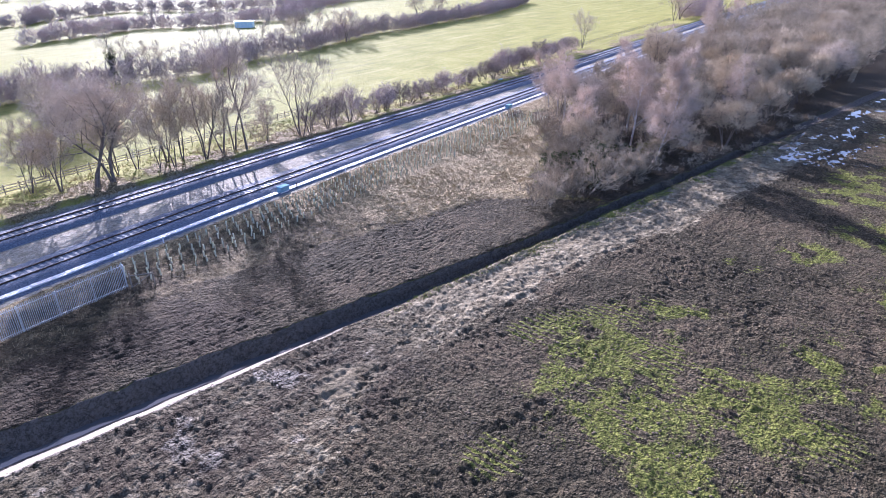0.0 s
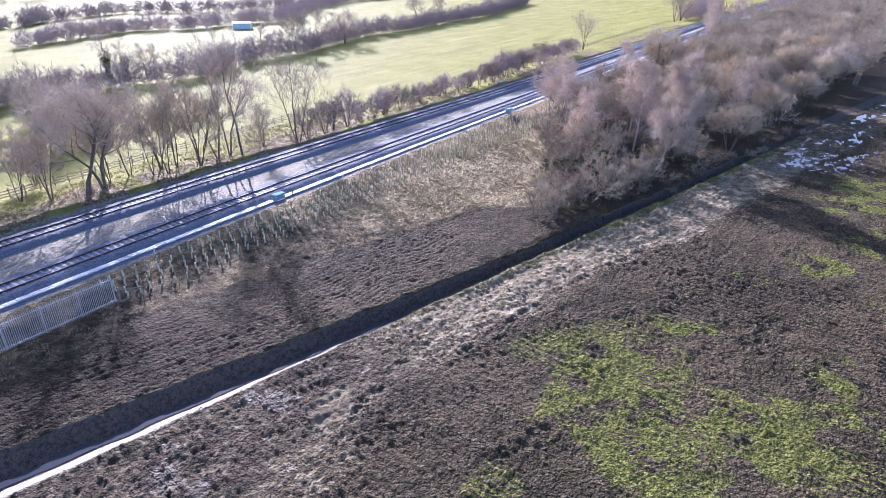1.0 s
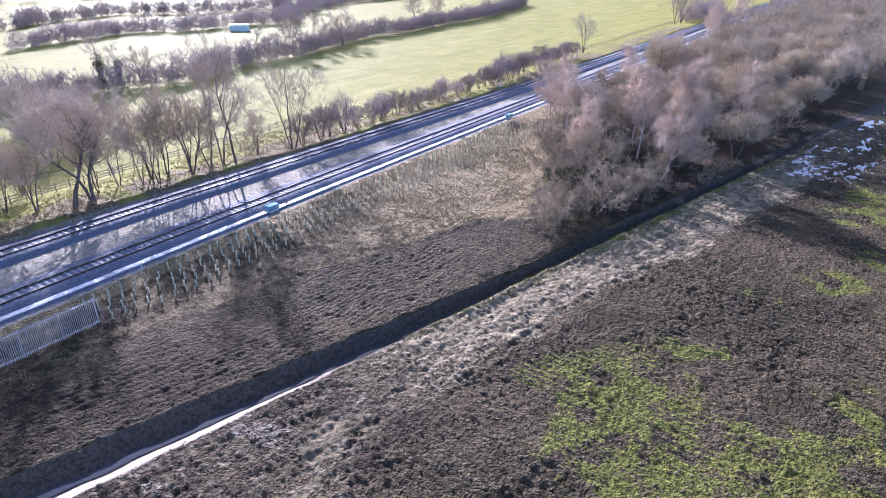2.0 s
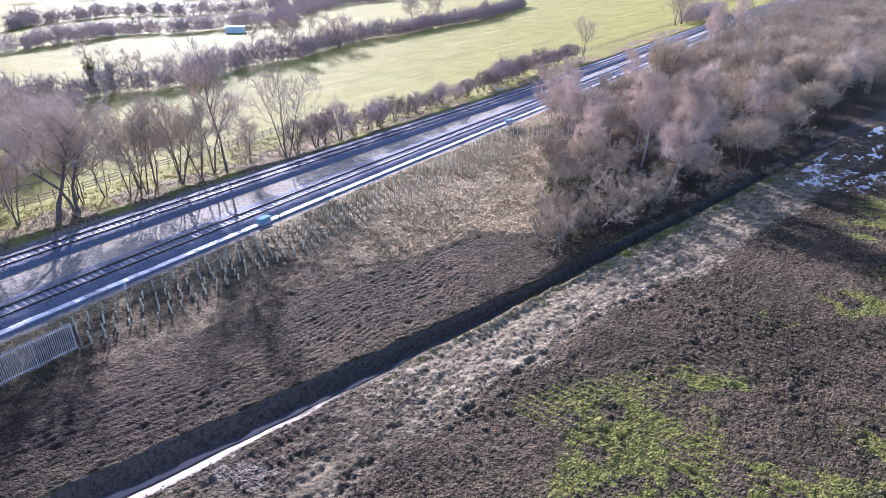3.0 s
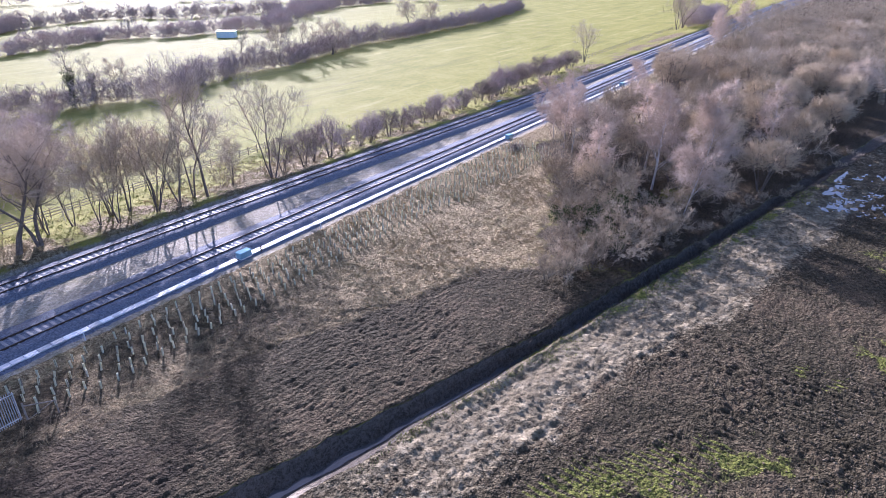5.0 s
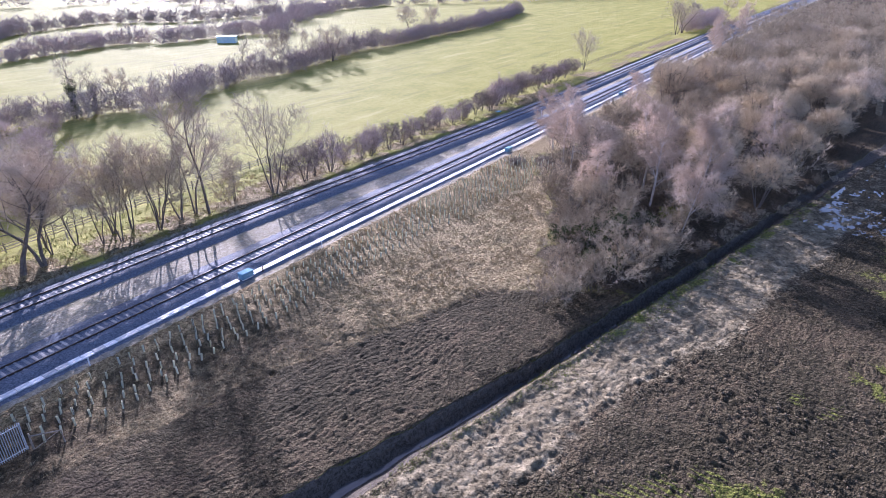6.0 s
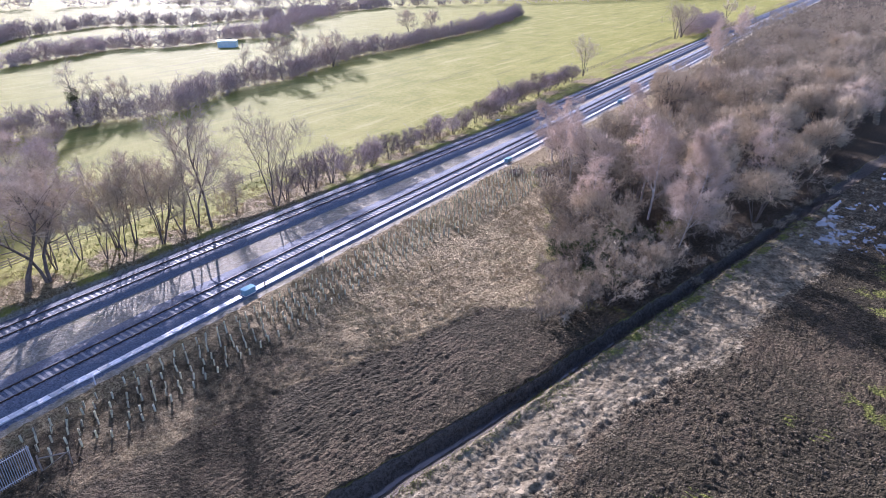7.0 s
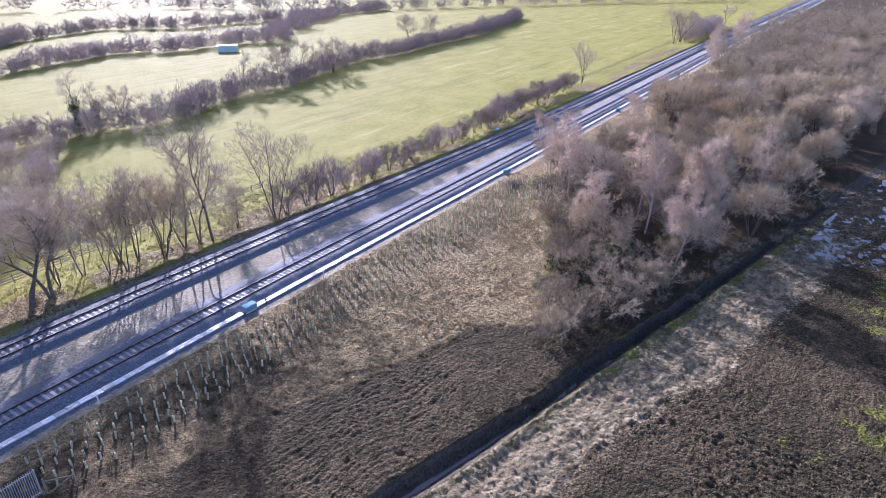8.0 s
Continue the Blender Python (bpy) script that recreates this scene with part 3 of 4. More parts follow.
# ---- trees ----
def branch(wood, tw, r, p, d, length, rad, level, last, style):
    """One branch with its side branches, bending as it goes."""
    segs = (6, 3, 1, 1)[min(level, 3)]
    droop = style["droop"] * (0.4 + level * 0.35)
    q, dirn = Vector(p), Vector(d).normalized()
    pts = [q.copy()]
    for i in range(segs):
        dirn = (dirn + Vector((r.gauss(0, 1), r.gauss(0, 1), r.gauss(0, 0.6))) * style["wobble"] + Vector((0, 0, -droop * 0.12 if level else 0.06))).normalized()
        q = q + dirn * (length / segs)
        pts.append(q.copy())
    for i in range(segs):
        a, b = rad * (1 - 0.8 * i / segs), rad * (1 - 0.8 * (i + 1) / segs)
        (wood if level < 2 else tw).tube(pts[i], pts[i + 1], a, b, (6, 4, 3, 3)[min(level, 3)], False)
    if level >= last:
        for k in range(style["twigs"]):
            f = r.uniform(0.15, 1.0) * segs
            i = min(int(f), segs - 1)
            s = pts[i].lerp(pts[i + 1], f - i)
            out = (dirn + Vector((r.gauss(0, 1), r.gauss(0, 1), r.gauss(0, 1))) * 0.75 + Vector((0, 0, -0.5 * style["droop"] + style["lift"]))).normalized()
            tw.spike(s, s + out * style["twig"] * r.uniform(0.5, 1.3), style["fine"])
        return
    count = style["count"][level]
    start = style["bare"] if level == 0 else 0.15
    for k in range(count):
        f = (start + (1 - start) * (k + r.random()) / count) * segs
        i = min(int(f), segs - 1)
        s = pts[i].lerp(pts[i + 1], f - i)
        ax = (pts[i + 1] - pts[i]).normalized()
        side = ax.orthogonal().normalized()
        side.rotate(Matrix.Rotation(r.uniform(0, 2 * math.pi), 3, ax))
        ang = style["angle"] * r.uniform(0.7, 1.25)
        out = ax * math.cos(ang) + side * math.sin(ang) + Vector((0, 0, style["lift"] * 0.4))
        shrink = 1 - 0.55 * f / segs if level == 0 else 1 - 0.35 * f / segs
        branch(wood, tw, r, s, out, length * style["ratio"][level] * shrink * r.uniform(0.75, 1.2), max(rad * 0.42 * (1 - 0.5 * f / segs), style["fine"]), level + 1, last, style)


STYLES = {
    "birch": dict(droop=0.9, wobble=0.10, twigs=7, twig=1.0, fine=0.017, count=(18, 5, 4), ratio=(0.38, 0.5, 0.55), angle=0.8, lift=0.35, bare=0.20),
    "ash": dict(droop=0.15, wobble=0.11, twigs=4, twig=0.85, fine=0.012, count=(13, 5, 4), ratio=(0.46, 0.5, 0.5), angle=0.8, lift=0.4, bare=0.36),
    "oak": dict(droop=0.25, wobble=0.17, twigs=7, twig=0.8, fine=0.015, count=(9, 6, 5), ratio=(0.78, 0.5, 0.5), angle=1.0, lift=0.35, bare=0.36),
    "shrub": dict(droop=0.25, wobble=0.13, twigs=9, twig=0.7, fine=0.017, count=(7, 5, 3), ratio=(0.55, 0.5, 0.5), angle=0.75, lift=0.25, bare=0.10),
}


def grow(seed, style, tall, stems=1, lean=0.0, rad=None, last=3, spread=0.5, **over):
    """The wood and the twigs of one bare tree or bush."""
    r = random.Random(seed)
    st = {**STYLES[style], **over}
    wood, tw = Build(), Build()
    for k in range(stems):
        t = 2 * math.pi * (k + r.random() * 0.6) / stems
        if stems == 1:
            d, p = Vector((lean * math.cos(t), lean * math.sin(t), 1)), Vector((0, 0, -0.15))
        else:
            tilt = spread * r.uniform(0.25, 1.1)
            d, p = Vector((math.cos(t) * tilt, math.sin(t) * tilt, 1)), Vector((math.cos(t) * 0.25 * tilt * tall * 0.3, math.sin(t) * 0.25 * tilt * tall * 0.3, -0.15))
        branch(wood, tw, r, p, d, tall * (1 if stems == 1 else r.uniform(0.75, 1.05)), (rad or tall * 0.016) * (1 if stems == 1 else r.uniform(0.6, 1)), 0, last, st)
    return wood, tw


def dome(seed, tall, wide, tips, twigs, twig, fine, stems=6, rad=0.07, low=-0.35):
    """A bushy bare tree whose twigs end on a lumpy rounded crown."""
    r = random.Random(seed)
    wood, tw = Build(), Build()
    tops = []
    for k in range(stems):
        t = 2 * math.pi * (k + r.random() * 0.7) / stems
        a = Vector((math.cos(t) * 0.12 * wide * r.random(), math.sin(t) * 0.12 * wide * r.random(), -0.15))
        m = a + Vector((math.cos(t) * wide * r.uniform(0.10, 0.25), math.sin(t) * wide * r.uniform(0.10, 0.25), tall * r.uniform(0.25, 0.35)))
        e = m + Vector((math.cos(t) * wide * r.uniform(0.1, 0.35), math.sin(t) * wide * r.uniform(0.1, 0.35), tall * r.uniform(0.25, 0.45)))
        q = rad * r.uniform(0.6, 1.1)
        wood.tube(a, m, q, q * 0.7, 5, False)
        wood.tube(m, e, q * 0.7, q * 0.3, 4, False)
        tops.append((m, e))
    lobes = [(Vector((r.gauss(0, 1), r.gauss(0, 1), abs(r.gauss(0, 0.8)))).normalized(), r.uniform(0.1, 0.4)) for k in range(7)]
    for k in range(tips):
        t, cz = r.uniform(0, 6.283), r.uniform(low, 1.0)
        sz = math.sqrt(max(0.0, 1 - cz * cz))
        d = Vector((math.cos(t) * sz, math.sin(t) * sz, cz))
        lump = 0.72 + max(amp * max(0.0, d.dot(v)) ** 5 for v, amp in lobes)
        f = r.uniform(0.35, 1.0) ** 0.5 * lump
        e = Vector((d.x * wide * f, d.y * wide * f, tall * (0.52 + 0.47 * d.z * f)))
        m, q = min(tops, key=lambda c: (c[1] - e).length_squared)
        a = m.lerp(q, r.uniform(0.1, 1.0))
        bend = a.lerp(e, 0.55) + Vector((r.gauss(0, 0.12), r.gauss(0, 0.12), r.gauss(0, 0.08))) * tall * 0.5
        if k % 3 == 0:
            wood.tube(a, bend, fine * 1.5, fine * 0.9, 3, False)
        tw.spike(bend, e, fine * 1.5)
        for j in range(twigs):
            b = bend.lerp(e, r.uniform(0.1, 1.0))
            o = (d * 0.7 + Vector((r.gauss(0, 0.75), r.gauss(0, 0.75), 0.3 + r.gauss(0, 0.65)))).normalized()
            tw.spike(b, b + o * twig * r.uniform(0.5, 1.2), fine)
    return wood, tw


def leaf_cloud(centres, count, size, seed):
    r = random.Random(seed)
    b = Build()
    for k in range(count):
        c, rad = r.choice(centres)
        d = Vector((r.gauss(0, 1), r.gauss(0, 1), r.gauss(0, 1))).normalized() * rad * r.uniform(0.55, 1.0)
        p = Vector(c) + d
        u = Vector((r.gauss(0, 1), r.gauss(0, 1), r.gauss(0, 1))).normalized() * size * r.uniform(0.6, 1.3)
        w = u.orthogonal().normalized() * size * 0.6
        i = len(b.v)
        b.v += [tuple(p - u), tuple(p + w), tuple(p + u), tuple(p - w)]
        b.f += [(i, i + 1, i + 2, i + 3)]
    return b


PROTO = {}


def proto(key, kind, label, category, wood, twigs, bark, twigmat, extra=None):
    t = thing(kind, label, category)
    part("trunk", wood, bark, t, smooth=True)
    part("crown", twigs, twigmat, t)
    if extra:
        part("ivy", extra, M_LEAF, t, "dark green ivy leaves")
    PROTO[key] = [t, None]
    return t


def plant(key, x, y, turn=0.0, size=1.0, tall=1.0, label="", group=""):
    t, first = PROTO[key]
    w, h = size, size * tall
    if first:
        w, h = w / first[0], h / first[1]
    m = pose(x, y, height_at(x, y), rng.uniform(-3, 3), rng.uniform(-3, 3), turn) @ Matrix.Diagonal((w, w, h, 1))
    if first:
        t = copy_thing(t, m)
    else:
        PROTO[key][1] = (w, h)
        t.matrix_basis = m
    return tagged(t, label, "", group)


for k in range(3):
    proto("birch%d" % k, "birch_tree", "bare silver birch with drooping pinkish twigs in the wood", "tree", *grow(11 + k, "birch", (11, 9, 10)[k], rad=0.12), M_BIRCHBARK, M_TWIG_BIRCH)
for k in range(3):
    proto("ash%d" % k, "ash_tree", "slender bare tree with upright grey branches on the bank", "tree", *grow(21 + k, "ash", (9.5, 8.5, 9)[k], (1, 2, 2)[k], 0.06, 0.13, spread=0.14), M_BARK, M_TWIG_GREY)
for k in range(2):
    proto("oak%d" % k, "field_tree", "old bare tree with several crooked leaning trunks", "tree", *grow(31 + k, "oak", (9, 8)[k], 2, 0.2, 0.17, spread=0.45), M_BARK, M_TWIG_GREY)
proto("fan", "ash_tree", "airy bare tree with fanned upright branches on the bank", "tree", *grow(28, "ash", 13.0, 3, 0.05, 0.15, spread=0.42, angle=0.85, ratio=(0.52, 0.5, 0.5)), M_BARK, M_TWIG_GREY)
for k in range(4):
    proto("shrub%d" % k, "shrub", "bare brown thicket shrub with dense fine twigs", "shrub", *grow(41 + k, "shrub", (4.2, 4.8, 3.6, 4.4)[k], (7, 6, 8, 7)[k], rad=0.045, last=2, spread=0.85, count=(6, 4)), M_BARK, M_TWIG_SHRUB)
for k in range(4):
    proto("willow%d" % k, "willow_tree", "rounded bare brown tree of many spreading stems", "tree", *dome(51 + k, (7.0, 8.0, 7.2, 6.4)[k], (3.4, 3.6, 3.9, 3.0)[k], 260, 7, 1.0, 0.023), M_BARK, (M_TWIG_BROWN, M_TWIG_SHRUB, M_TWIG_GREY, M_TWIG_BROWN)[k])
for k in range(3):
    proto("hawthorn%d" % k, "hawthorn_shrub", "dense dark bare hawthorn shrub", "shrub", *dome(81 + k, (3.8, 4.4, 3.4)[k], (1.7, 1.9, 2.0)[k], 170, 7, 0.65, 0.0125, 5, 0.05, -1.0), M_BARK, (M_TWIG_HAZE, M_TWIG_DARK, M_TWIG_DARK)[k])
for k in range(2):
    proto("thicket%d" % k, "thicket_tree", "bushy bare tree of many thin spreading stems in the meadow", "tree", *dome(71 + k, (8.5, 7.6)[k], (3.6, 3.2)[k], 300, 8, 0.95, 0.014, 7, 0.06, -0.95), M_BARK, (M_TWIG_GREY, M_TWIG_HAZE)[k])
for k in range(3):
    proto("alder%d" % k, "alder_tree", "bare tree with several straight stems and spreading twigs", "tree",
          *grow(91 + k, "ash", (9.0, 8.2, 8.6)[k], (3, 4, 2)[k], 0.05, 0.11, spread=(0.22, 0.30, 0.16)[k], count=(12, 4, 3), twigs=6, twig=0.9, fine=0.012, bare=0.34, ratio=(0.44, 0.55, 0.5), angle=0.8), M_BARK, (M_TWIG_GREY, M_TWIG_BROWN, M_TWIG_GREY)[k])
proto("bigbirch", "birch_tree", "tall bare silver birch with drooping pinkish twigs", "tree", *grow(17, "birch", 13.5, rad=0.085, count=(30, 6, 4), ratio=(0.30, 0.5, 0.55), bare=0.14, droop=1.2, twigs=10, twig=1.15, fine=0.018, angle=0.75), M_BIRCHBARK, M_TWIG_BIRCH)
w_, t_ = grow(61, "ash", 10, 1, 0.03, 0.16)
proto("ivytree", "ivy_clad_tree", "bare tree with a dark ivy-covered trunk in the hedge", "tree", w_, t_, M_BARK, M_TWIG_GREY,
      leaf_cloud([((0.0, 0, z), 0.9 + 0.45 * math.sin(z * 1.4)) for z in np.arange(0.8, 6.4, 0.45)] + [((0.9, 0.3, 5.2), 0.8), ((-0.8, -0.4, 4.5), 0.8)], 1500, 0.16, 4))

for k in range(2):
    w_, t_ = dome(66 + k, (3.2, 2.6)[k], (1.9, 1.7)[k], 120, 5, 0.5, 0.014, 6, 0.04, -0.9)
    r_ = random.Random(67 + k)
    t = proto("evergreen%d" % k, "evergreen_shrub", ("dark green ivy-grown shrub in the thicket", "yellow-green evergreen shrub in the thicket")[k], "shrub", w_, t_, M_BARK, M_TWIG_SHRUB)
    part("foliage", leaf_cloud([((r_.gauss(0, 0.9), r_.gauss(0, 0.9), r_.uniform(0.5, 2.4 - 0.5 * k)), r_.uniform(0.5, 0.9)) for j in range(14)], 1500, 0.11, 5 + k), (M_LEAF, M_GORSE)[k], t)

# wood beside the ditch
def wood_edge_low(x):
    return float(WOOD_LOW(x))


def wood_edge_high(x):
    return float(WOOD_HIGH(x))


plant("bigbirch", 54.0, -37.6, 20, 1.0)
for x, y, k, z in ((61, -32, "birch1", 1.25), (73, -15, "birch2", 1.1), (78, -11, "birch1", 1.0), (70, -17.5, "birch0", 0.9), (68, -29, "birch2", 1.1), (58, -25, "birch1", 0.9), (80, -43, "birch2", 1.0), (95, -19, "birch1", 1.1), (190, -12, "birch2", 1.1)):
    plant(k, x, y, rng.uniform(0, 360), z)
for x, y, k, z in ((31.2, -31.0, "shrub1", 0.6), (33, -32.4, "shrub2", 0.95), (35.8, -33.6, "shrub0", 0.95), (38.5, -35, "shrub3", 0.85), (37.5, -29.5, "shrub1", 0.75), (42, -36.5, "shrub0", 0.75), (46, -37.5, "shrub1", 0.8), (49.5, -38.3, "shrub2", 0.7)):
    plant(k, x, y, rng.uniform(0, 360), z)
for x, y, k, z in ((43.5, -30.5, 0, 1.0), (46.5, -33.0, 0, 1.15), (41.0, -33.5, 0, 0.8), (49.5, -31.0, 0, 1.1), (45.0, -27.5, 0, 0.9), (56.5, -36.0, 1, 0.8), (39.0, -31.5, 0, 0.75), (150, -47, 1, 1.6), (52, -34, 0, 0.9)):
    plant("evergreen%d" % k, x, y, rng.uniform(0, 360), z)
for x, y, k, z in ((214, -6.5, 1, 1.0), (222, -8.5, 2, 1.1), (233, -8.0, 0, 0.9), (246, -9.5, 1, 1.2), (262, -9.0, 2, 1.2)):
    plant("birch%d" % k, x, y, rng.uniform(0, 360), z)
# low brambles where the ditch runs into the wood
for x in np.arange(44, 92, 3.4):
    plant("shrub%d" % rng.integers(0, 4), float(x), float(ditch_far(x)) + rng.uniform(-1.0, 1.2), rng.uniform(0, 360), rng.uniform(0.28, 0.45), 0.8, "low dark bramble and dead stems beside the ditch")
x = 37.0
while x < 150:
    lo, hi = wood_edge_low(x), wood_edge_high(x) + 9 * (float(fbm(np.array([x]), np.array([0.0]), 6, 2, 46)[0]) - 0.55) * (x < 75)
    y = lo + (rng.uniform(1.0, 3.0) if x < 72 else rng.uniform(3.4, 4.8))
    while y < hi:
        inner = min(y - lo, hi - y)
        kind = float(fbm(np.array([x]), np.array([y]), 14, 2, 44)[0])
        key, z = "shrub%d" % rng.integers(0, 4), rng.uniform(0.8, 1.15)
        if x > 66 and (y - lo > 0.8 and hi - y > 2.5):
            key, z = "willow%d" % (0 if kind < 0.46 else 1 if kind < 0.54 else 2 if kind < 0.6 else 3), rng.uniform(0.95, 1.45)
            if rng.random() < 0.15:
                key, z = "shrub%d" % rng.integers(0, 4), rng.uniform(1.0, 1.4)
        elif x > 52 and y > lo + 11 and rng.random() < 0.4:
            key, z = "willow%d" % rng.integers(0, 3), rng.uniform(0.6, 0.9)
        if x < 72 and hi - y < 4:
            key, z = "shrub%d" % rng.integers(0, 4), rng.uniform(0.45, 0.95)
        plant(key, x + rng.uniform(-2.2, 2.2), y + rng.uniform(-1.6, 1.6), rng.uniform(0, 360), z, rng.uniform(0.9, 1.15))
        y += rng.uniform(5.0, 7.0) * (0.85 if x < 62 else 1.2)
    x += rng.uniform(4.6, 5.8) * (0.85 if x < 62 else 1.2)


def mass(name, places, label, category, mat, seed, tall, stems=24, tw=0.9, fine=0.022, stalks=5):
    """A distant belt of bushes as one mesh: many bare stems with twigs."""
    b = Build()
    r = random.Random(seed)
    for x, y, s in places:
        z0 = height_at(x, y) - 0.1
        h, w = tall * s * r.uniform(0.8, 1.15), tall * s * r.uniform(0.38, 0.6)
        lift = 0.5 if stalks else 0.4
        for k in range(stems):
            t, cz = r.uniform(0, 6.283), r.uniform(-1.0, 1.0)
            sz = math.sqrt(max(0.0, 1 - cz * cz))
            d = Vector((math.cos(t) * sz, math.sin(t) * sz, cz))
            f = r.uniform(0.3, 1.0) ** 0.5
            e = Vector((x + d.x * w * f, y + d.y * w * f, z0 + h * (lift + 0.48 * d.z * f)))
            away = (d * 0.5 + Vector((r.gauss(0, 0.7), r.gauss(0, 0.7), 0.5 + r.gauss(0, 0.4)))).normalized()
            a = e - away * tw * s * r.uniform(0.6, 1.5)
            b.spike(a, e, fine * 1.2)
            for j in range(stalks):
                q = a.lerp(e, r.uniform(0.1, 1.0))
                o = (d * 0.4 + Vector((r.gauss(0, 0.8), r.gauss(0, 0.8), 0.25 + r.gauss(0, 0.7)))).normalized()
                b.spike(q, q + o * tw * s * r.uniform(0.5, 1.2), fine)
    return stuff(name, b, mat, label, category)


places = []
x = 150.0
while x < 420:
    y = wood_edge_low(x)
    while y < wood_edge_high(x):
        places.append((x + rng.uniform(-2, 2), y + rng.uniform(-2, 2), rng.uniform(0.8, 1.2)))
        y += rng.uniform(4.0, 5.5) * (1 + (x - 150) / 250)
    x += 4.4 * (1 + (x - 150) / 160)
for k in range(16):
    x = float(rng.uniform(118, 200))
    plant("shrub%d" % rng.integers(0, 4), x, float(rng.uniform(-19, -12)), float(rng.uniform(0, 360)), float(rng.uniform(0.45, 0.7)))
for k in range(16):
    x = float(rng.uniform(150, 255))
    y = float(rng.uniform(wood_edge_low(x) + 3, wood_edge_high(x) - 3))
    plant("willow%d" % rng.integers(0, 3), x, y, float(rng.uniform(0, 360)), float(rng.uniform(1.0, 1.35)))
mass("far_wood", places, "distant bare brown wood beside the railway", "wood", M_TWIG_BROWN, 5, 8.0, 36, 1.5, 0.045, 6)

low = []
for k in range(330):
    x = float(36 + 70 * rng.random() ** 1.2)
    lo, hi = float(ditch_far(x)) + 0.3, wood_edge_high(x) - 1.5
    y = lo + (hi - lo) * float(rng.random() ** 1.5)
    if x < 50 and y > WOOD_LOW(x) + 6:
        continue
    low.append((x, y, float(rng.uniform(0.5, 1.1))))
mass("undergrowth", low, "dark bramble and dead stems on the floor of the wood", "undergrowth", M_BRAMBLE, 8, 1.7, 16, 0.4, 0.02, 4)
# trees and hedge along the far bank
for x, y, k, z, t in ((7.6, 15.4, "oak0", 1.5, 0.95), (9.8, 15.6, "oak1", 1.4, 1.0), (18, 15.0, "ash2", 1.0, 1), (22.3, 14.2, "alder1", 1.1, 1.05), (25.5, 14.6, "ash1", 1.25, 1.05),
                      (28, 15.2, "ash2", 1.45, 1.05), (28.8, 13.6, "ash0", 1.45, 1.05), (38.8, 12.9, "fan", 1.0, 1.0), (-4.5, 17, "oak1", 1.2, 1), (14.5, 18.0, "alder0", 1.0, 1.0), (18.6, 17.6, "alder1", 1.05, 1.05), (12.4, 20.5, "alder2", 0.9, 1.0), (11.8, 17.8, "alder0", 0.95, 1.0), (16.2, 15.6, "alder2", 0.9, 1.0), (4.5, 17.5, "alder1", 0.9, 1.0), (33.5, 14.6, "alder0", 0.75, 0.9), (20.6, 17.0, "alder0", 1.1, 1.05),
                      (24.6, 18.0, "alder2", 1.0, 1.0), (2.5, 20.5, "alder0", 0.9, 1.0), (32.5, 15.5, "shrub1", 0.8, 0.9), (-12, 16.5, "oak0", 1.2, 1.0), (7, 27, "thicket1", 0.9, 1.0), (-4, 28, "thicket0", 0.9, 1.0), (22, 44, "thicket0", 1.1, 0.95), (26, 50, "thicket1", 1.1, 0.95), (19, 50, "thicket0", 1.15, 0.9), (30, 58, "thicket1", 1.0, 0.9), (24, 62, "thicket0", 1.15, 0.9), (17, 40, "thicket1", 1.0, 0.9), (38, 70, "thicket1", 0.8, 0.9), (29, 68, "thicket1", 1.0, 0.9), (34, 66, "thicket0", 0.8, 0.9)):
    plant(k, x, y, rng.uniform(0, 360), z, t)
for x in np.concatenate([np.arange(41.5, 60, 3.0), np.arange(61, 98, 3.3), np.arange(98, 149, 2.5)]):
    y = float(np.interp(x, [41, 65, 98, 120, 149], [13.2, 13.0, 13.0, 14.6, 14.8])) + rng.uniform(-0.8, 0.8)
    plant("hawthorn%d" % rng.integers(0, 3), float(x + rng.uniform(-0.5, 0.5)), y, rng.uniform(0, 360), rng.uniform(0.9, 1.35) * (1.25 if x < 62 else 1.0 if x < 98 else 1.3), rng.uniform(0.85, 1.1), "bare hawthorn shrub in the lineside hedge", "lineside hedge")
plant("fan", 157.6, 15.2, 40, 0.82, 1.0, "airy bare tree standing alone at the end of the hedge")
plant("fan", 259, 15.5, 80, 1.1, 1.0, "bare tree beside the far end of the railway")
plant("oak1", 266, 15, 100, 1.5)
plant("ash1", 360, 15, 10, 1.3)

# meadow hedges
for x, y, s in ((49.5, 83, 1.15), (55.5, 86, 0.85)):
    plant("ivytree", x, y, rng.uniform(0, 360), s)
plant("ash1", 61, 87, 10, 1.1)
plant("ash0", 99, 90, 10, 1.0)
plant("oak0", 112, 89, 60, 1.25)
plant("ash2", 125, 92, 60, 1.1)
plant("oak1", 136, 91, 160, 1.25)
plant("oak0", 215, 118, 160, 1.2)
plant("oak1", 232, 118, 10, 1.2)


def hedge_row(name, pts, gap, size, seed, tall=4.0, wide=2.0, count=40, fine=0.032):
    r = random.Random(seed)
    out = []
    for (xa, ya), (xb, yb) in zip(pts, pts[1:]):
        n = int(math.hypot(xb - xa, yb - ya) / gap)
        for k in range(n):
            f = (k + r.random()) / n
            out.append((xa + (xb - xa) * f + r.gauss(0, wide * 0.5), ya + (yb - ya) * f + r.gauss(0, wide), size * r.uniform(0.7, 1.25)))
    return mass(name, out, "overgrown bare hedge across the green meadow", "hedge", M_TWIG_HAZE, seed, tall, int(count * 1.15), 1.25, fine * 0.95, 4)


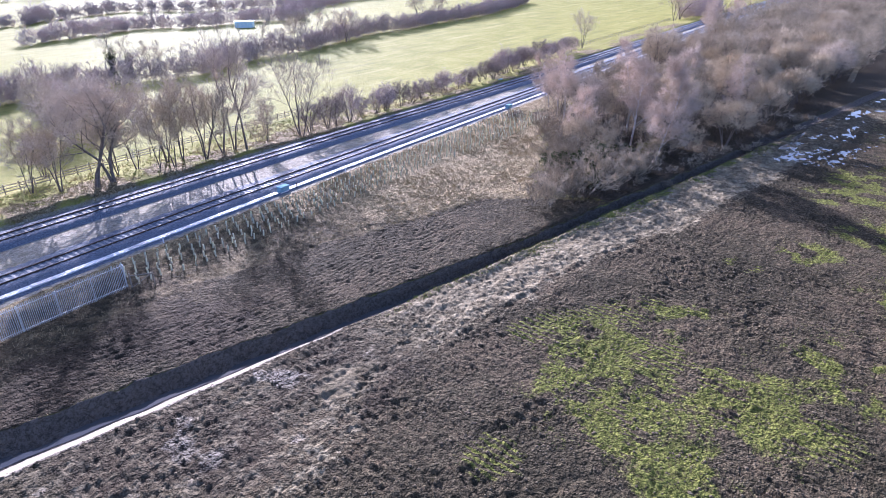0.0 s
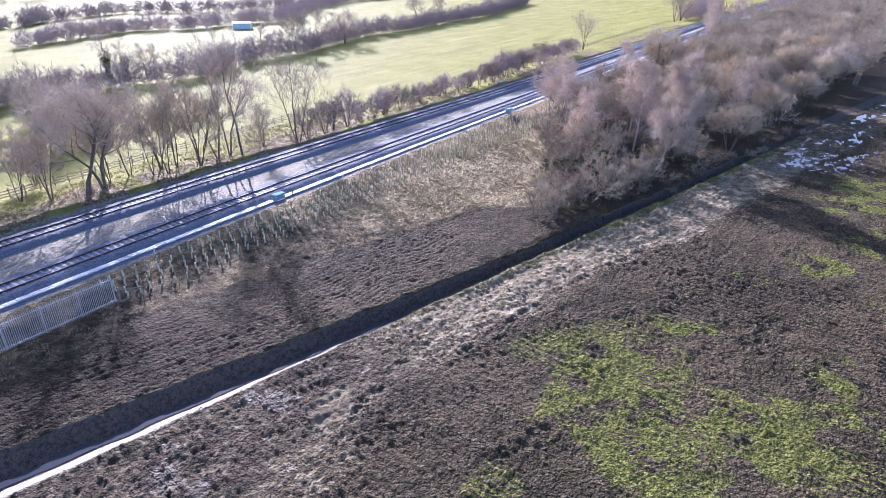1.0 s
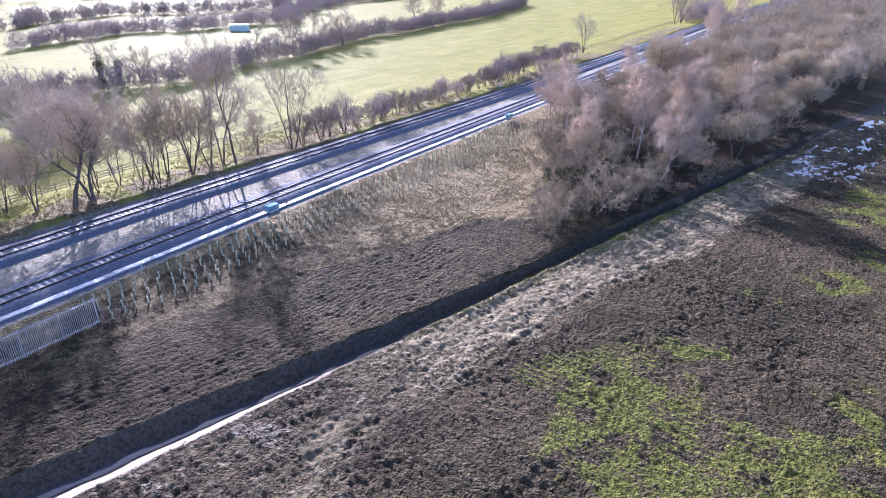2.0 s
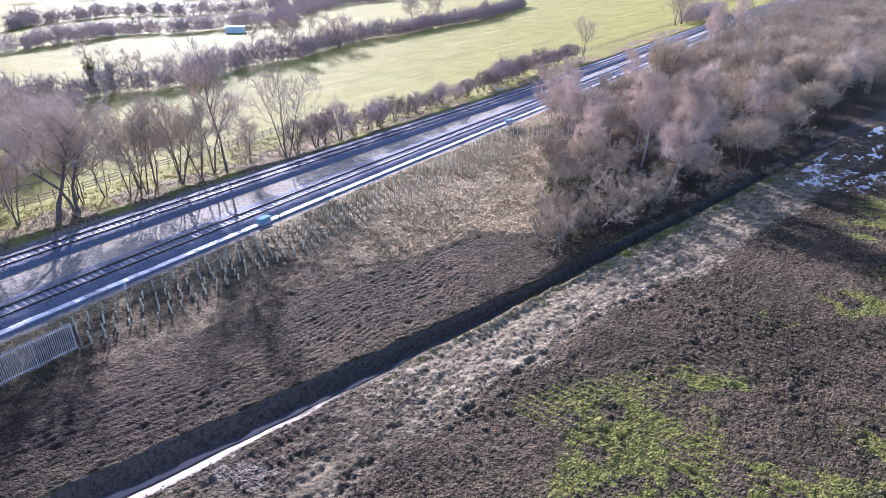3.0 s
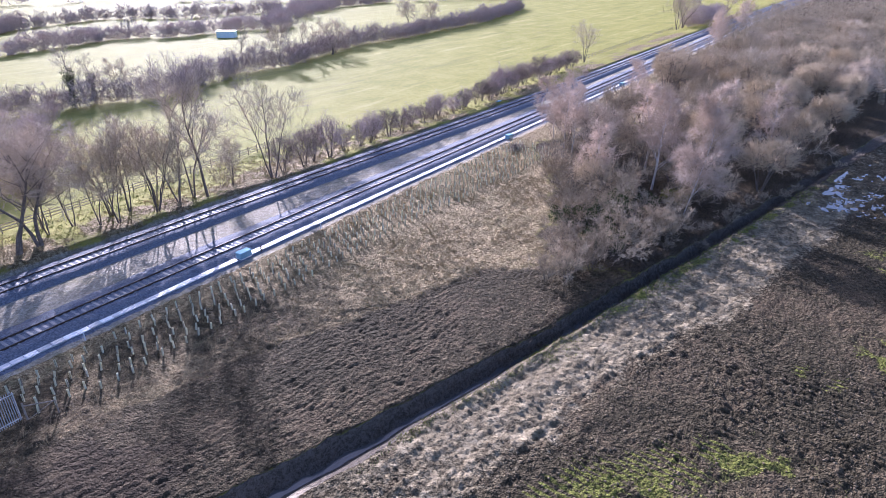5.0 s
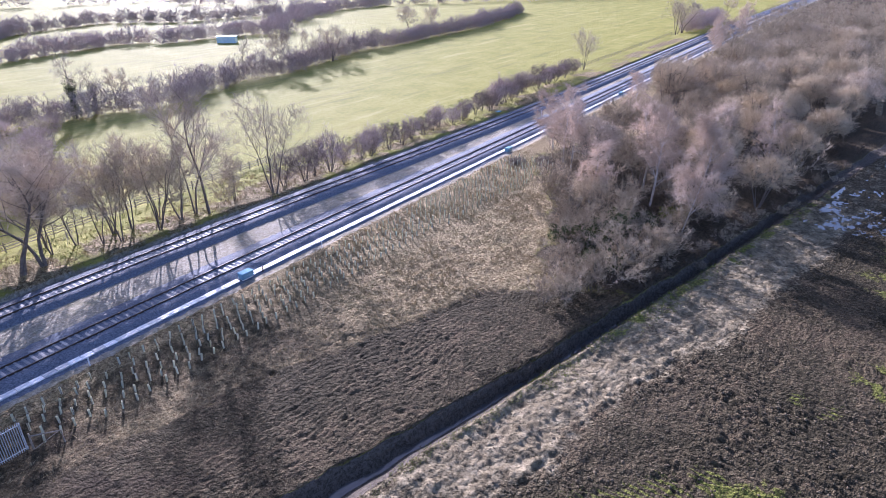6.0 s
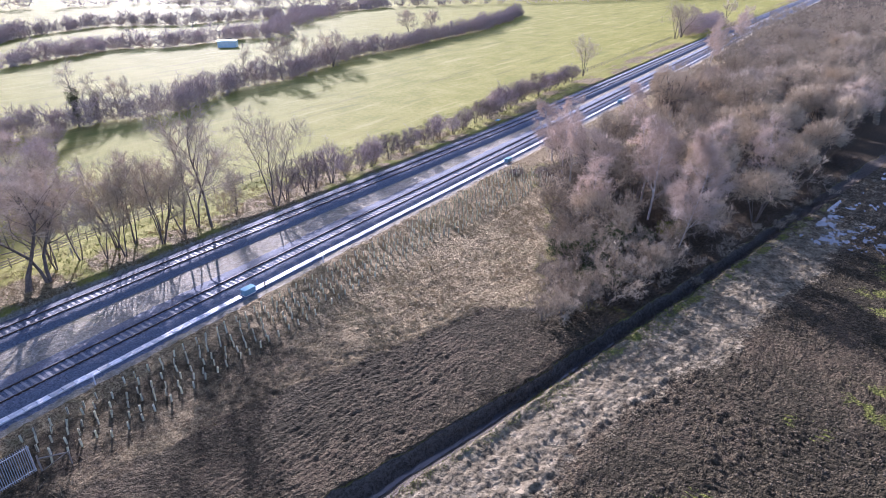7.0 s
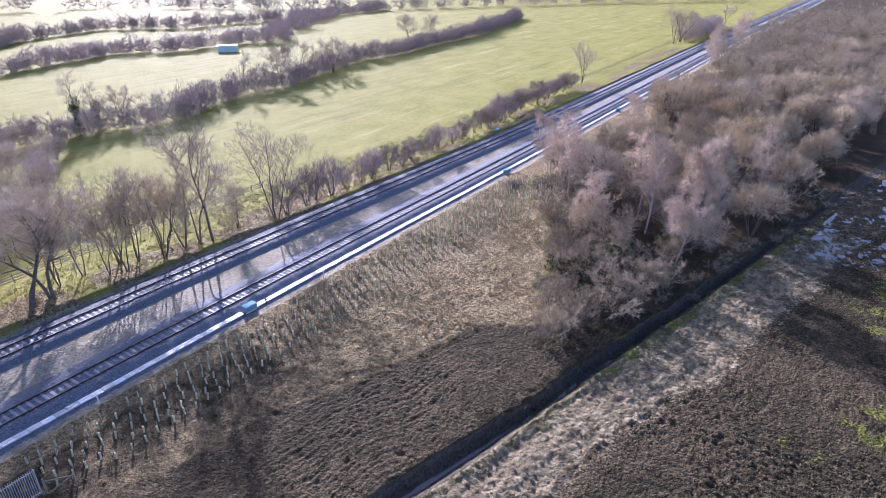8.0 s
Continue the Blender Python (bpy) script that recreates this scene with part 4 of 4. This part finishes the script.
hedge_row("meadow_hedge", [(14, 78), (36, 86), (43, 84), (58, 82), (63, 78), (72, 79), (84, 86), (97, 89), (108, 87), (124, 91), (157, 101), (174, 98), (215, 101), (247, 104), (310, 119), (341, 130)], 1.5, 1.1, 71, 5.6, 1.5, 75, 0.045)
hedge_row("meadow_hedge", [(77, 183), (90, 188), (107, 193), (122, 199), (133, 196), (140, 186), (158, 182), (173, 182), (183, 174)], 1.9, 1.2, 72, 5.4, 2.0, 62, 0.07)
hedge_row("meadow_hedge", [(100, 258), (114, 266), (136, 285), (158, 291), (179, 299), (193, 284), (202, 262), (233, 262), (300, 246), (360, 245)], 2.6, 1.5, 73, 4.8, 2.6, 50, 0.09)
hedge_row("meadow_hedge", [(182, 172), (205, 190), (240, 215), (300, 240)], 2.4, 1.4, 74, 5.2, 5, 50, 0.075)
hedge_row("lineside_bushes", [(270, 14), (300, 13), (335, 14)], 2.2, 1.3, 77, 5.5, 2.0, 60, 0.07)
hedge_row("far_treeline", [(300, 420), (358, 250), (403, 212), (431, 180), (470, 150), (560, 40)], 5.5, 2.0, 75, 6, 5, 32, 0.14)
hedge_row("far_treeline", [(100, 520), (300, 480), (600, 380), (900, 120)], 13.0, 3.0, 76, 6, 8, 30, 0.24)

# ---- water ----
def ditch_water():
    b = Build()
    xs = np.arange(-60, 34, 1.0)
    for x in xs:
        f, n = float(ditch_far(x)), float(ditch_near(x))
        for q in (0.2, 0.75):
            b.v.append((float(x), f + (n - f) * q, -1.05))
    b.f = [(2 * k, 2 * k + 1, 2 * k + 3, 2 * k + 2) for k in range(len(xs) - 1)]
    return tagged(new("ditch_water", b.mesh("ditch_water", M_WATER)), "still shallow water along the ditch bottom", "water", "", "structure")


ditch_water()
b = Build()
for x in np.arange(64.0, 119.0, 3.0):
    b.v += [(float(x), -64.0, -0.06), (float(x), min(-49.0, float(ditch_near(x)) - 0.9), -0.06)]
b.f = [(2 * k, 2 * k + 2, 2 * k + 3, 2 * k + 1) for k in range(len(b.v) // 2 - 1)]
tagged(new("puddle_water", b.mesh("puddle_water", M_WATER)), "flooded wheel ruts at the end of the muddy strip", "puddle", "", "structure")


# ---- fences ----
def palisade():
    t = thing("palisade_fence", "galvanised steel palisade fence beside the railway", "fence")
    y0 = -10.45
    pale = Build()
    w, tall = 0.050, 2.36
    for k, (dx, dy) in enumerate(((-w / 2, 0.0), (-w / 5, 0.022), (w / 5, 0.022), (w / 2, 0.0))):
        pale.v += [(dx, dy, 0.05), (dx, dy, tall - (0.0 if k in (1, 2) else 0.07)), (dx, dy - 0.006, 0.05), (dx, dy - 0.006, tall - (0.0 if k in (1, 2) else 0.07))]
    for k in range(3):
        i = 4 * k
        pale.f += [(i, i + 4, i + 5, i + 1), (i + 2, i + 3, i + 7, i + 6), (i + 1, i + 5, i + 7, i + 3)]
    pale_mesh = pale.mesh("pale", M_STEEL)
    post_mesh = Build().box((0, 0, 1.1), (0.055, 0.10, 2.4)).mesh("post", M_STEEL)
    x = -4.3
    k = 0
    while x > -29:
        ob = part("pale", pale_mesh, None, t)
        ob.matrix_basis = pose(x, y0 - 0.03 + rng.uniform(-0.004, 0.004), height_at(x, y0) * 0.3, 0, rng.uniform(-0.5, 0.5), rng.uniform(-2, 2))
        x -= 0.135
        k += 1
    for x in np.arange(-4.2, -30, -2.75):
        part("post", post_mesh, None, t).matrix_basis = pose(float(x), y0 + 0.07, -0.1)
    for z in (0.22, 2.10):
        part("fence_rail", Build().box((-16.6, y0 + 0.01, z), (24.9, 0.05, 0.05)), M_STEEL, t)


palisade()


def brace():
    t = thing("timber_brace", "weathered timber post with a horizontal bar at the fence end", "timber brace")
    part("post", Build().tube((-4.0, -10.75, -0.2), (-4.0, -10.72, 1.35), 0.07, 0.06, 8), M_TIMBER, t)
    part("bar", Build().tube((-4.0, -10.8, 1.15), (-2.5, -11.75, 1.02), 0.045, 0.04, 8), M_TIMBER, t)
    part("strut", Build().tube((-2.55, -11.7, 1.05), (-3.95, -10.85, 0.1), 0.03, 0.03, 6), M_TIMBER, t)
    part("foot", Build().tube((-2.52, -11.73, 1.05), (-2.5, -11.72, -0.1), 0.045, 0.045, 8), M_TIMBER, t)


brace()


def post_and_rail(x0, x1, line, gap, rails, name, label):
    t = thing(name, label, "fence")
    post = Build().box((0, 0, 0.52), (0.11, 0.09, 1.5), taper=0.9).mesh("post", M_TIMBER)
    xs = np.arange(x0, x1, gap)
    ps = [(float(x), float(line(x)), height_at(x, line(x))) for x in xs]
    for p in ps:
        part("post", post, None, t).matrix_basis = pose(*p, rng.uniform(-3, 3), rng.uniform(-3, 3), rng.uniform(-5, 5))
    for p, q in zip(ps, ps[1:]):
        for z in rails:
            b = Build()
            v = Vector(q) - Vector(p)
            m = Matrix.Translation((p[0], p[1] - 0.05, p[2] + z + rng.uniform(-0.02, 0.02))) @ v.to_track_quat("X", "Z").to_matrix().to_4x4()
            b.box((v.length / 2, 0, 0), (v.length, 0.035, 0.09), m)
            part("fence_rail", b, M_TIMBER, t)


post_and_rail(-6, 62, lambda x: 23.8 + 0.02 * x, 1.75, (0.35, 0.68, 1.0), "post_and_rail_fence", "weathered timber post and rail fence along the meadow")
post_and_rail(146, 262, lambda x: 17.2 + 0.0 * x, 2.9, (0.5, 1.0), "post_and_rail_fence", "grey timber stock fence between meadow and railway")


# ---- lineside things ----
def cabinet(x, y, turn, s=1.0, label="pale blue-grey lineside cabinet on the cable trough"):
    t = thing("lineside_cabinet", label, "cabinet", "lineside cabinets")
    body = part("body", Build().box((0, 0, 0.50), (1.5, 0.75, 0.80), taper=0.985), M_BOX, t)
    part("roof", Build().box((0, 0, 0.94), (1.64, 0.9, 0.09), taper=0.93), M_BOX_LIT, t)
    part("plinth", Build().box((0, 0, -0.02), (1.4, 0.66, 0.30)), M_TROUGH, t)
    for dx in (-0.37, 0.37):
        door = part("door", Build().box((dx, -0.385, 0.50), (0.68, 0.03, 0.70)), M_BOX, t)
        part("handle", Build().box((dx + (0.24 if dx < 0 else -0.24), -0.41, 0.52), (0.03, 0.03, 0.12)), M_STEEL, door)
    t.matrix_basis = pose(x, y, -0.30, 0, 0, turn) @ Matrix.Diagonal((s, s, s * 0.8, 1))


cabinet(20.4, -2.85, -1.5, 0.92)
cabinet(74.8, -4.4, -1.5, 0.9)
cabinet(130, -5.0, -1, 0.9)
cabinet(98, 10.2, 178, 0.8, "pale blue-grey lineside cabinet below the hedge")


def marker(x, y, tall, z=-0.4):
    t = thing("marker_post", "short white marker post beside the cable trough", "marker post", "marker posts")
    part("stem", Build().box((0, 0, tall / 2), (0.10, 0.10, tall), taper=0.9), M_SHEDROOF, t)
    part("cap", Build().box((0, 0, tall + 0.03), (0.13, 0.13, 0.06), taper=0.6), M_SHEDROOF, t)
    t.location = (x, y, z)


for x, y in ((3.4, -4.0), (30, -4.3)):
    marker(x, y, 0.75)
marker(100.5, 1.6, 1.3)


def peg(x, y):
    t = thing("location_peg", "short rusty brown peg beside the lineside cabinet", "peg")
    part("stem", Build().box((0, 0, 0.30), (0.09, 0.09, 0.75), taper=0.9), M_RAIL, t)
    part("plate", Build().box((0, -0.06, 0.55), (0.16, 0.03, 0.20)), M_RAIL, t)
    t.location = (x, y, -0.38)


peg(22.3, -3.2)


def shed():
    t = thing("field_shelter", "pale blue metal field shelter with a light roof in the meadow", "shed")
    part("back_wall", Build().box((0, 1.6, 1.2), (7.2, 0.08, 2.4)), M_SHED, t)
    part("front_wall", Build().box((0, -1.6, 1.15), (7.2, 0.08, 2.3)), M_SHED, t)
    for x in (-3.6, 3.6):
        part("end_wall", Build().box((x, 0, 1.15), (0.08, 3.12, 2.3)), M_SHED, t)
    part("roof", Build().box((0, 0, 2.5), (7.6, 3.7, 0.14), taper=0.98), M_SHEDROOF, t)
    t.matrix_basis = pose(153, 163, 0.0, 0, 0, -57)


shed()


# ---- planting ----
def shelters():
    tube = Build()
    n = 8
    for z, r in ((-0.05, 0.070), (0.62, 0.080), (0.62, 0.069), (0.1, 0.061)):
        for i in range(n):
            t = 2 * math.pi * i / n
            tube.v.append((r * math.cos(t), r * math.sin(t), z))
    for k in range(3):
        for i in range(n):
            j = (i + 1) % n
            tube.f.append((k * n + i, k * n + j, k * n + n + j, k * n + n + i))
    tube_mesh = tube.mesh("tube", M_TUBE)
    stake_mesh = Build().box((0.088, 0, 0.31), (0.032, 0.032, 0.84)).mesh("stake", M_TIMBER)
    first = thing("tree_shelter", "pale plastic tree shelter tied to a thin wooden stake", "tree shelter", "planted tree shelters")
    part("tube", tube_mesh, None, first)
    part("stake", stake_mesh, None, first)
    rest_t, rest_s = Build(), Build()
    places = []
    for row in range(9):
        for x in np.arange(-3.4, 71, 1.12):
            px_, py_ = float(x + (row % 2) * 0.6 + rng.uniform(-0.18, 0.18)), float(-6.5 - 0.01 * x - 1.05 * row + rng.uniform(-0.16, 0.16))
            if py_ < soil_edge(np.array([px_]))[0] + 0.6 or py_ < np.interp(px_, [-5, 2, 20, 40, 62], [-10.5, -12.3, -12.6, -13.0, -15.2]) or rng.random() < 0.06:
                continue
            places.append((px_, py_))
    places.sort(key=lambda p: p[0])
    for k, (x, y) in enumerate(places):
        m = pose(x, y, height_at(x, y), rng.uniform(-6, 6), rng.uniform(-6, 6), rng.uniform(0, 360))
        if k == 0:
            first.matrix_basis = m
        elif k < 290:
            copy_thing(first, m)
        else:
            o = len(rest_t.v)
            rest_t.v += [tuple(m @ Vector(v)) for v in tube.v]
            rest_t.f += [tuple(i + o for i in f) for f in tube.f]
            rest_s.box((0.088, 0, 0.31), (0.032, 0.032, 0.84), m)
    if rest_t.v:
        stuff("far_tree_shelters", rest_t, M_TUBE, "rows of pale plastic tree shelters near the wood", "tree shelters")
        stuff("far_stakes", rest_s, M_TIMBER, "thin wooden stakes in rows near the wood", "stakes")


shelters()


def brush_pile(x, y, seed, count, label):
    r = random.Random(seed)
    b = Build()
    z = height_at(x, y)
    for k in range(count):
        t = r.uniform(0, 3.14)
        d = Vector((math.cos(t), math.sin(t), r.gauss(0, 0.25))).normalized()
        p = Vector((x + r.gauss(0, 0.9), y + r.gauss(0, 0.7), z + abs(r.gauss(0, 0.3)) + 0.05))
        l = r.uniform(0.6, 2.2)
        b.tube(p - d * l / 2, p + d * l / 2, r.uniform(0.015, 0.05), 0.01, 4, False)
    ob = new("brush_pile", b.mesh("brush_pile", M_BARK))
    return tagged(ob, label, "brush pile", "brush piles")


brush_pile(69, -8.6, 1, 90, "heap of dark cut branches by the railway")
brush_pile(72, -12.5, 2, 50, "loose cut branches at the edge of the wood")


# ---- loose cover ----
def clods():
    b = Build()
    r = random.Random(12)
    n = 11000
    xs, ys = rng.uniform(-24, 34, n * 2), rng.uniform(-63, -14, n * 2)
    zv, off, _ = zones(xs, ys)
    keep = (np.clip(zv["field"] + 0.10 * zv["soil"], 0, 1) * (0.35 + 0.9 * step(0.42, 0.6, fbm(xs, ys, 5, 3, 33))) * (1 - 0.95 * zv["pale"]) > rng.uniform(0, 1, len(xs)))
    xs, ys = xs[keep][:n], ys[keep][:n]
    hs = height(xs, ys)
    for x, y, z in zip(xs, ys, hs):
        s = min(0.03 + r.expovariate(1 / 0.024), 0.11)
        k = len(b.v)
        t0, sq = r.uniform(0, 6.28), r.uniform(0.55, 0.9)
        b.v += [(x, y, z + s * sq)]
        for i in range(5):
            t = t0 + i * 1.2566
            q = s * r.uniform(0.75, 1.25)
            b.v.append((x + q * math.cos(t), y + q * math.sin(t), z + s * r.uniform(0.05, 0.45)))
        for i in range(5):
            t = t0 + 0.6 + i * 1.2566
            b.v.append((x + s * 0.8 * math.cos(t), y + s * 0.8 * math.sin(t), z - s * 0.5))
        for i in range(5):
            j = (i + 1) % 5
            b.f += [(k, k + 1 + i, k + 1 + j), (k + 1 + i, k + 6 + i, k + 1 + j), (k + 1 + j, k + 6 + i, k + 6 + j)]
    stuff("soil_clods", b, M_CLOD, "loose dark clods of ploughed soil on the field", "soil")


def tufts(name, mat, places, blades, tall, radius, label, seed, fat=0.007):
    b = Build()
    r = random.Random(seed)
    hs = height(np.array([p[0] for p in places]), np.array([p[1] for p in places]))
    for (x, y), z in zip(places, hs):
        s = r.uniform(0.6, 1.3)
        for k in range(blades):
            t = r.uniform(0, 6.283)
            o = Vector((math.cos(t), math.sin(t), 0)) * radius * r.random() * s
            p = Vector((x, y, z - 0.03)) + o
            b.spike(p, p + Vector((o.x * 0.9 + r.gauss(0, 0.05), o.y * 0.9 + r.gauss(0, 0.05), tall * s * r.uniform(0.5, 1.1))), fat)
    return stuff(name, b, mat, label, "grass")


def scatter(n, x0, x1, y0, y1, weight):
    xs, ys = rng.uniform(x0, x1, n), rng.uniform(y0, y1, n)
    zv, off, _ = zones(xs, ys)
    keep = weight(xs, ys, zv, off) > rng.uniform(0, 1, n)
    return list(zip(xs[keep].tolist(), ys[keep].tolist()))


clods()
tufts("rough_grass", M_STRAW, scatter(24000, -20, 75, -34, -5, lambda x, y, z, o: z["dry"] * (0.2 + 0.8 * step(4, 30, x)) * (0.2 + 0.8 * step(0.4, 0.6, fbm(x, y, 3, 3, 81)))), 6, 0.26, 0.24, "straw-coloured winter grass tussocks between the tree shelters", 3, 0.022)
tufts("crop_seedlings", M_GREEN, scatter(22000, -8, 34, -66, -38, lambda x, y, z, o: z["crop"] * 1.5), 5, 0.13, 0.10, "thin green seedlings coming through the soil", 4, 0.010)
tufts("verge_grass", M_GREEN, scatter(9000, 18, 75, -52, -32, lambda x, y, z, o: step(2.0, 0.3, np.abs(o - 0.6)) * step(0.47, 0.58, fbm(x, y, 4, 3, 82))), 8, 0.22, 0.16, "green grass along the lip of the ditch", 5, 0.012)
tufts("bank_straw", M_STRAW, scatter(5000, -12, 90, 10, 22, lambda x, y, z, o: step(3.6, 4.8, y - far_line(x)) * step(0.62, 0.45, fbm(x, y, 3, 3, 83))), 7, 0.40, 0.25, "pale dead grass and stalks on the railway bank", 9, 0.016)
tufts("bank_grass", M_GREEN, scatter(5000, -12, 140, 8, 24, lambda x, y, z, o: step(4.0, 5.0, y - far_line(x)) * step(0.4, 0.6, fbm(x, y, 3, 3, 83))), 8, 0.30, 0.25, "tussocky green winter grass on the bank", 6, 0.02)
# dark stems kept to the bank face, their colour deepening its shade
tufts("bank_shade_bramble", M_BRAMBLE, scatter(1500, -14, 46, 10, 17, lambda x, y, z, o: step(2.2, 2.8, y - far_line(x)) * step(4.0, 3.4, y - far_line(x))), 7, 0.24, 0.28, "dead bramble stems on the railway bank, dark to deepen its shade", 16, 0.018)
tufts("ditch_bramble", M_BRAMBLE, scatter(30000, 4, 84, -58, -28, lambda x, y, z, o: step(1.7, 0.4, np.abs(y - ditch_far(x) + 0.4)) * (0.15 + 0.85 * step(8, 30, x))), 6, 0.34, 0.25, "dark dead stems and bramble hanging over the ditch", 17, 0.016)
tufts("ditch_grass", M_GREEN, scatter(26000, 4, 72, -52, -30, lambda x, y, z, o: step(0.9, 0.2, np.abs(o - 0.1)) * (0.25 + 0.75 * step(0.42, 0.55, fbm(x, y, 5, 3, 84)))), 7, 0.2, 0.14, "short bright green grass along the edge of the ditch", 18, 0.011)
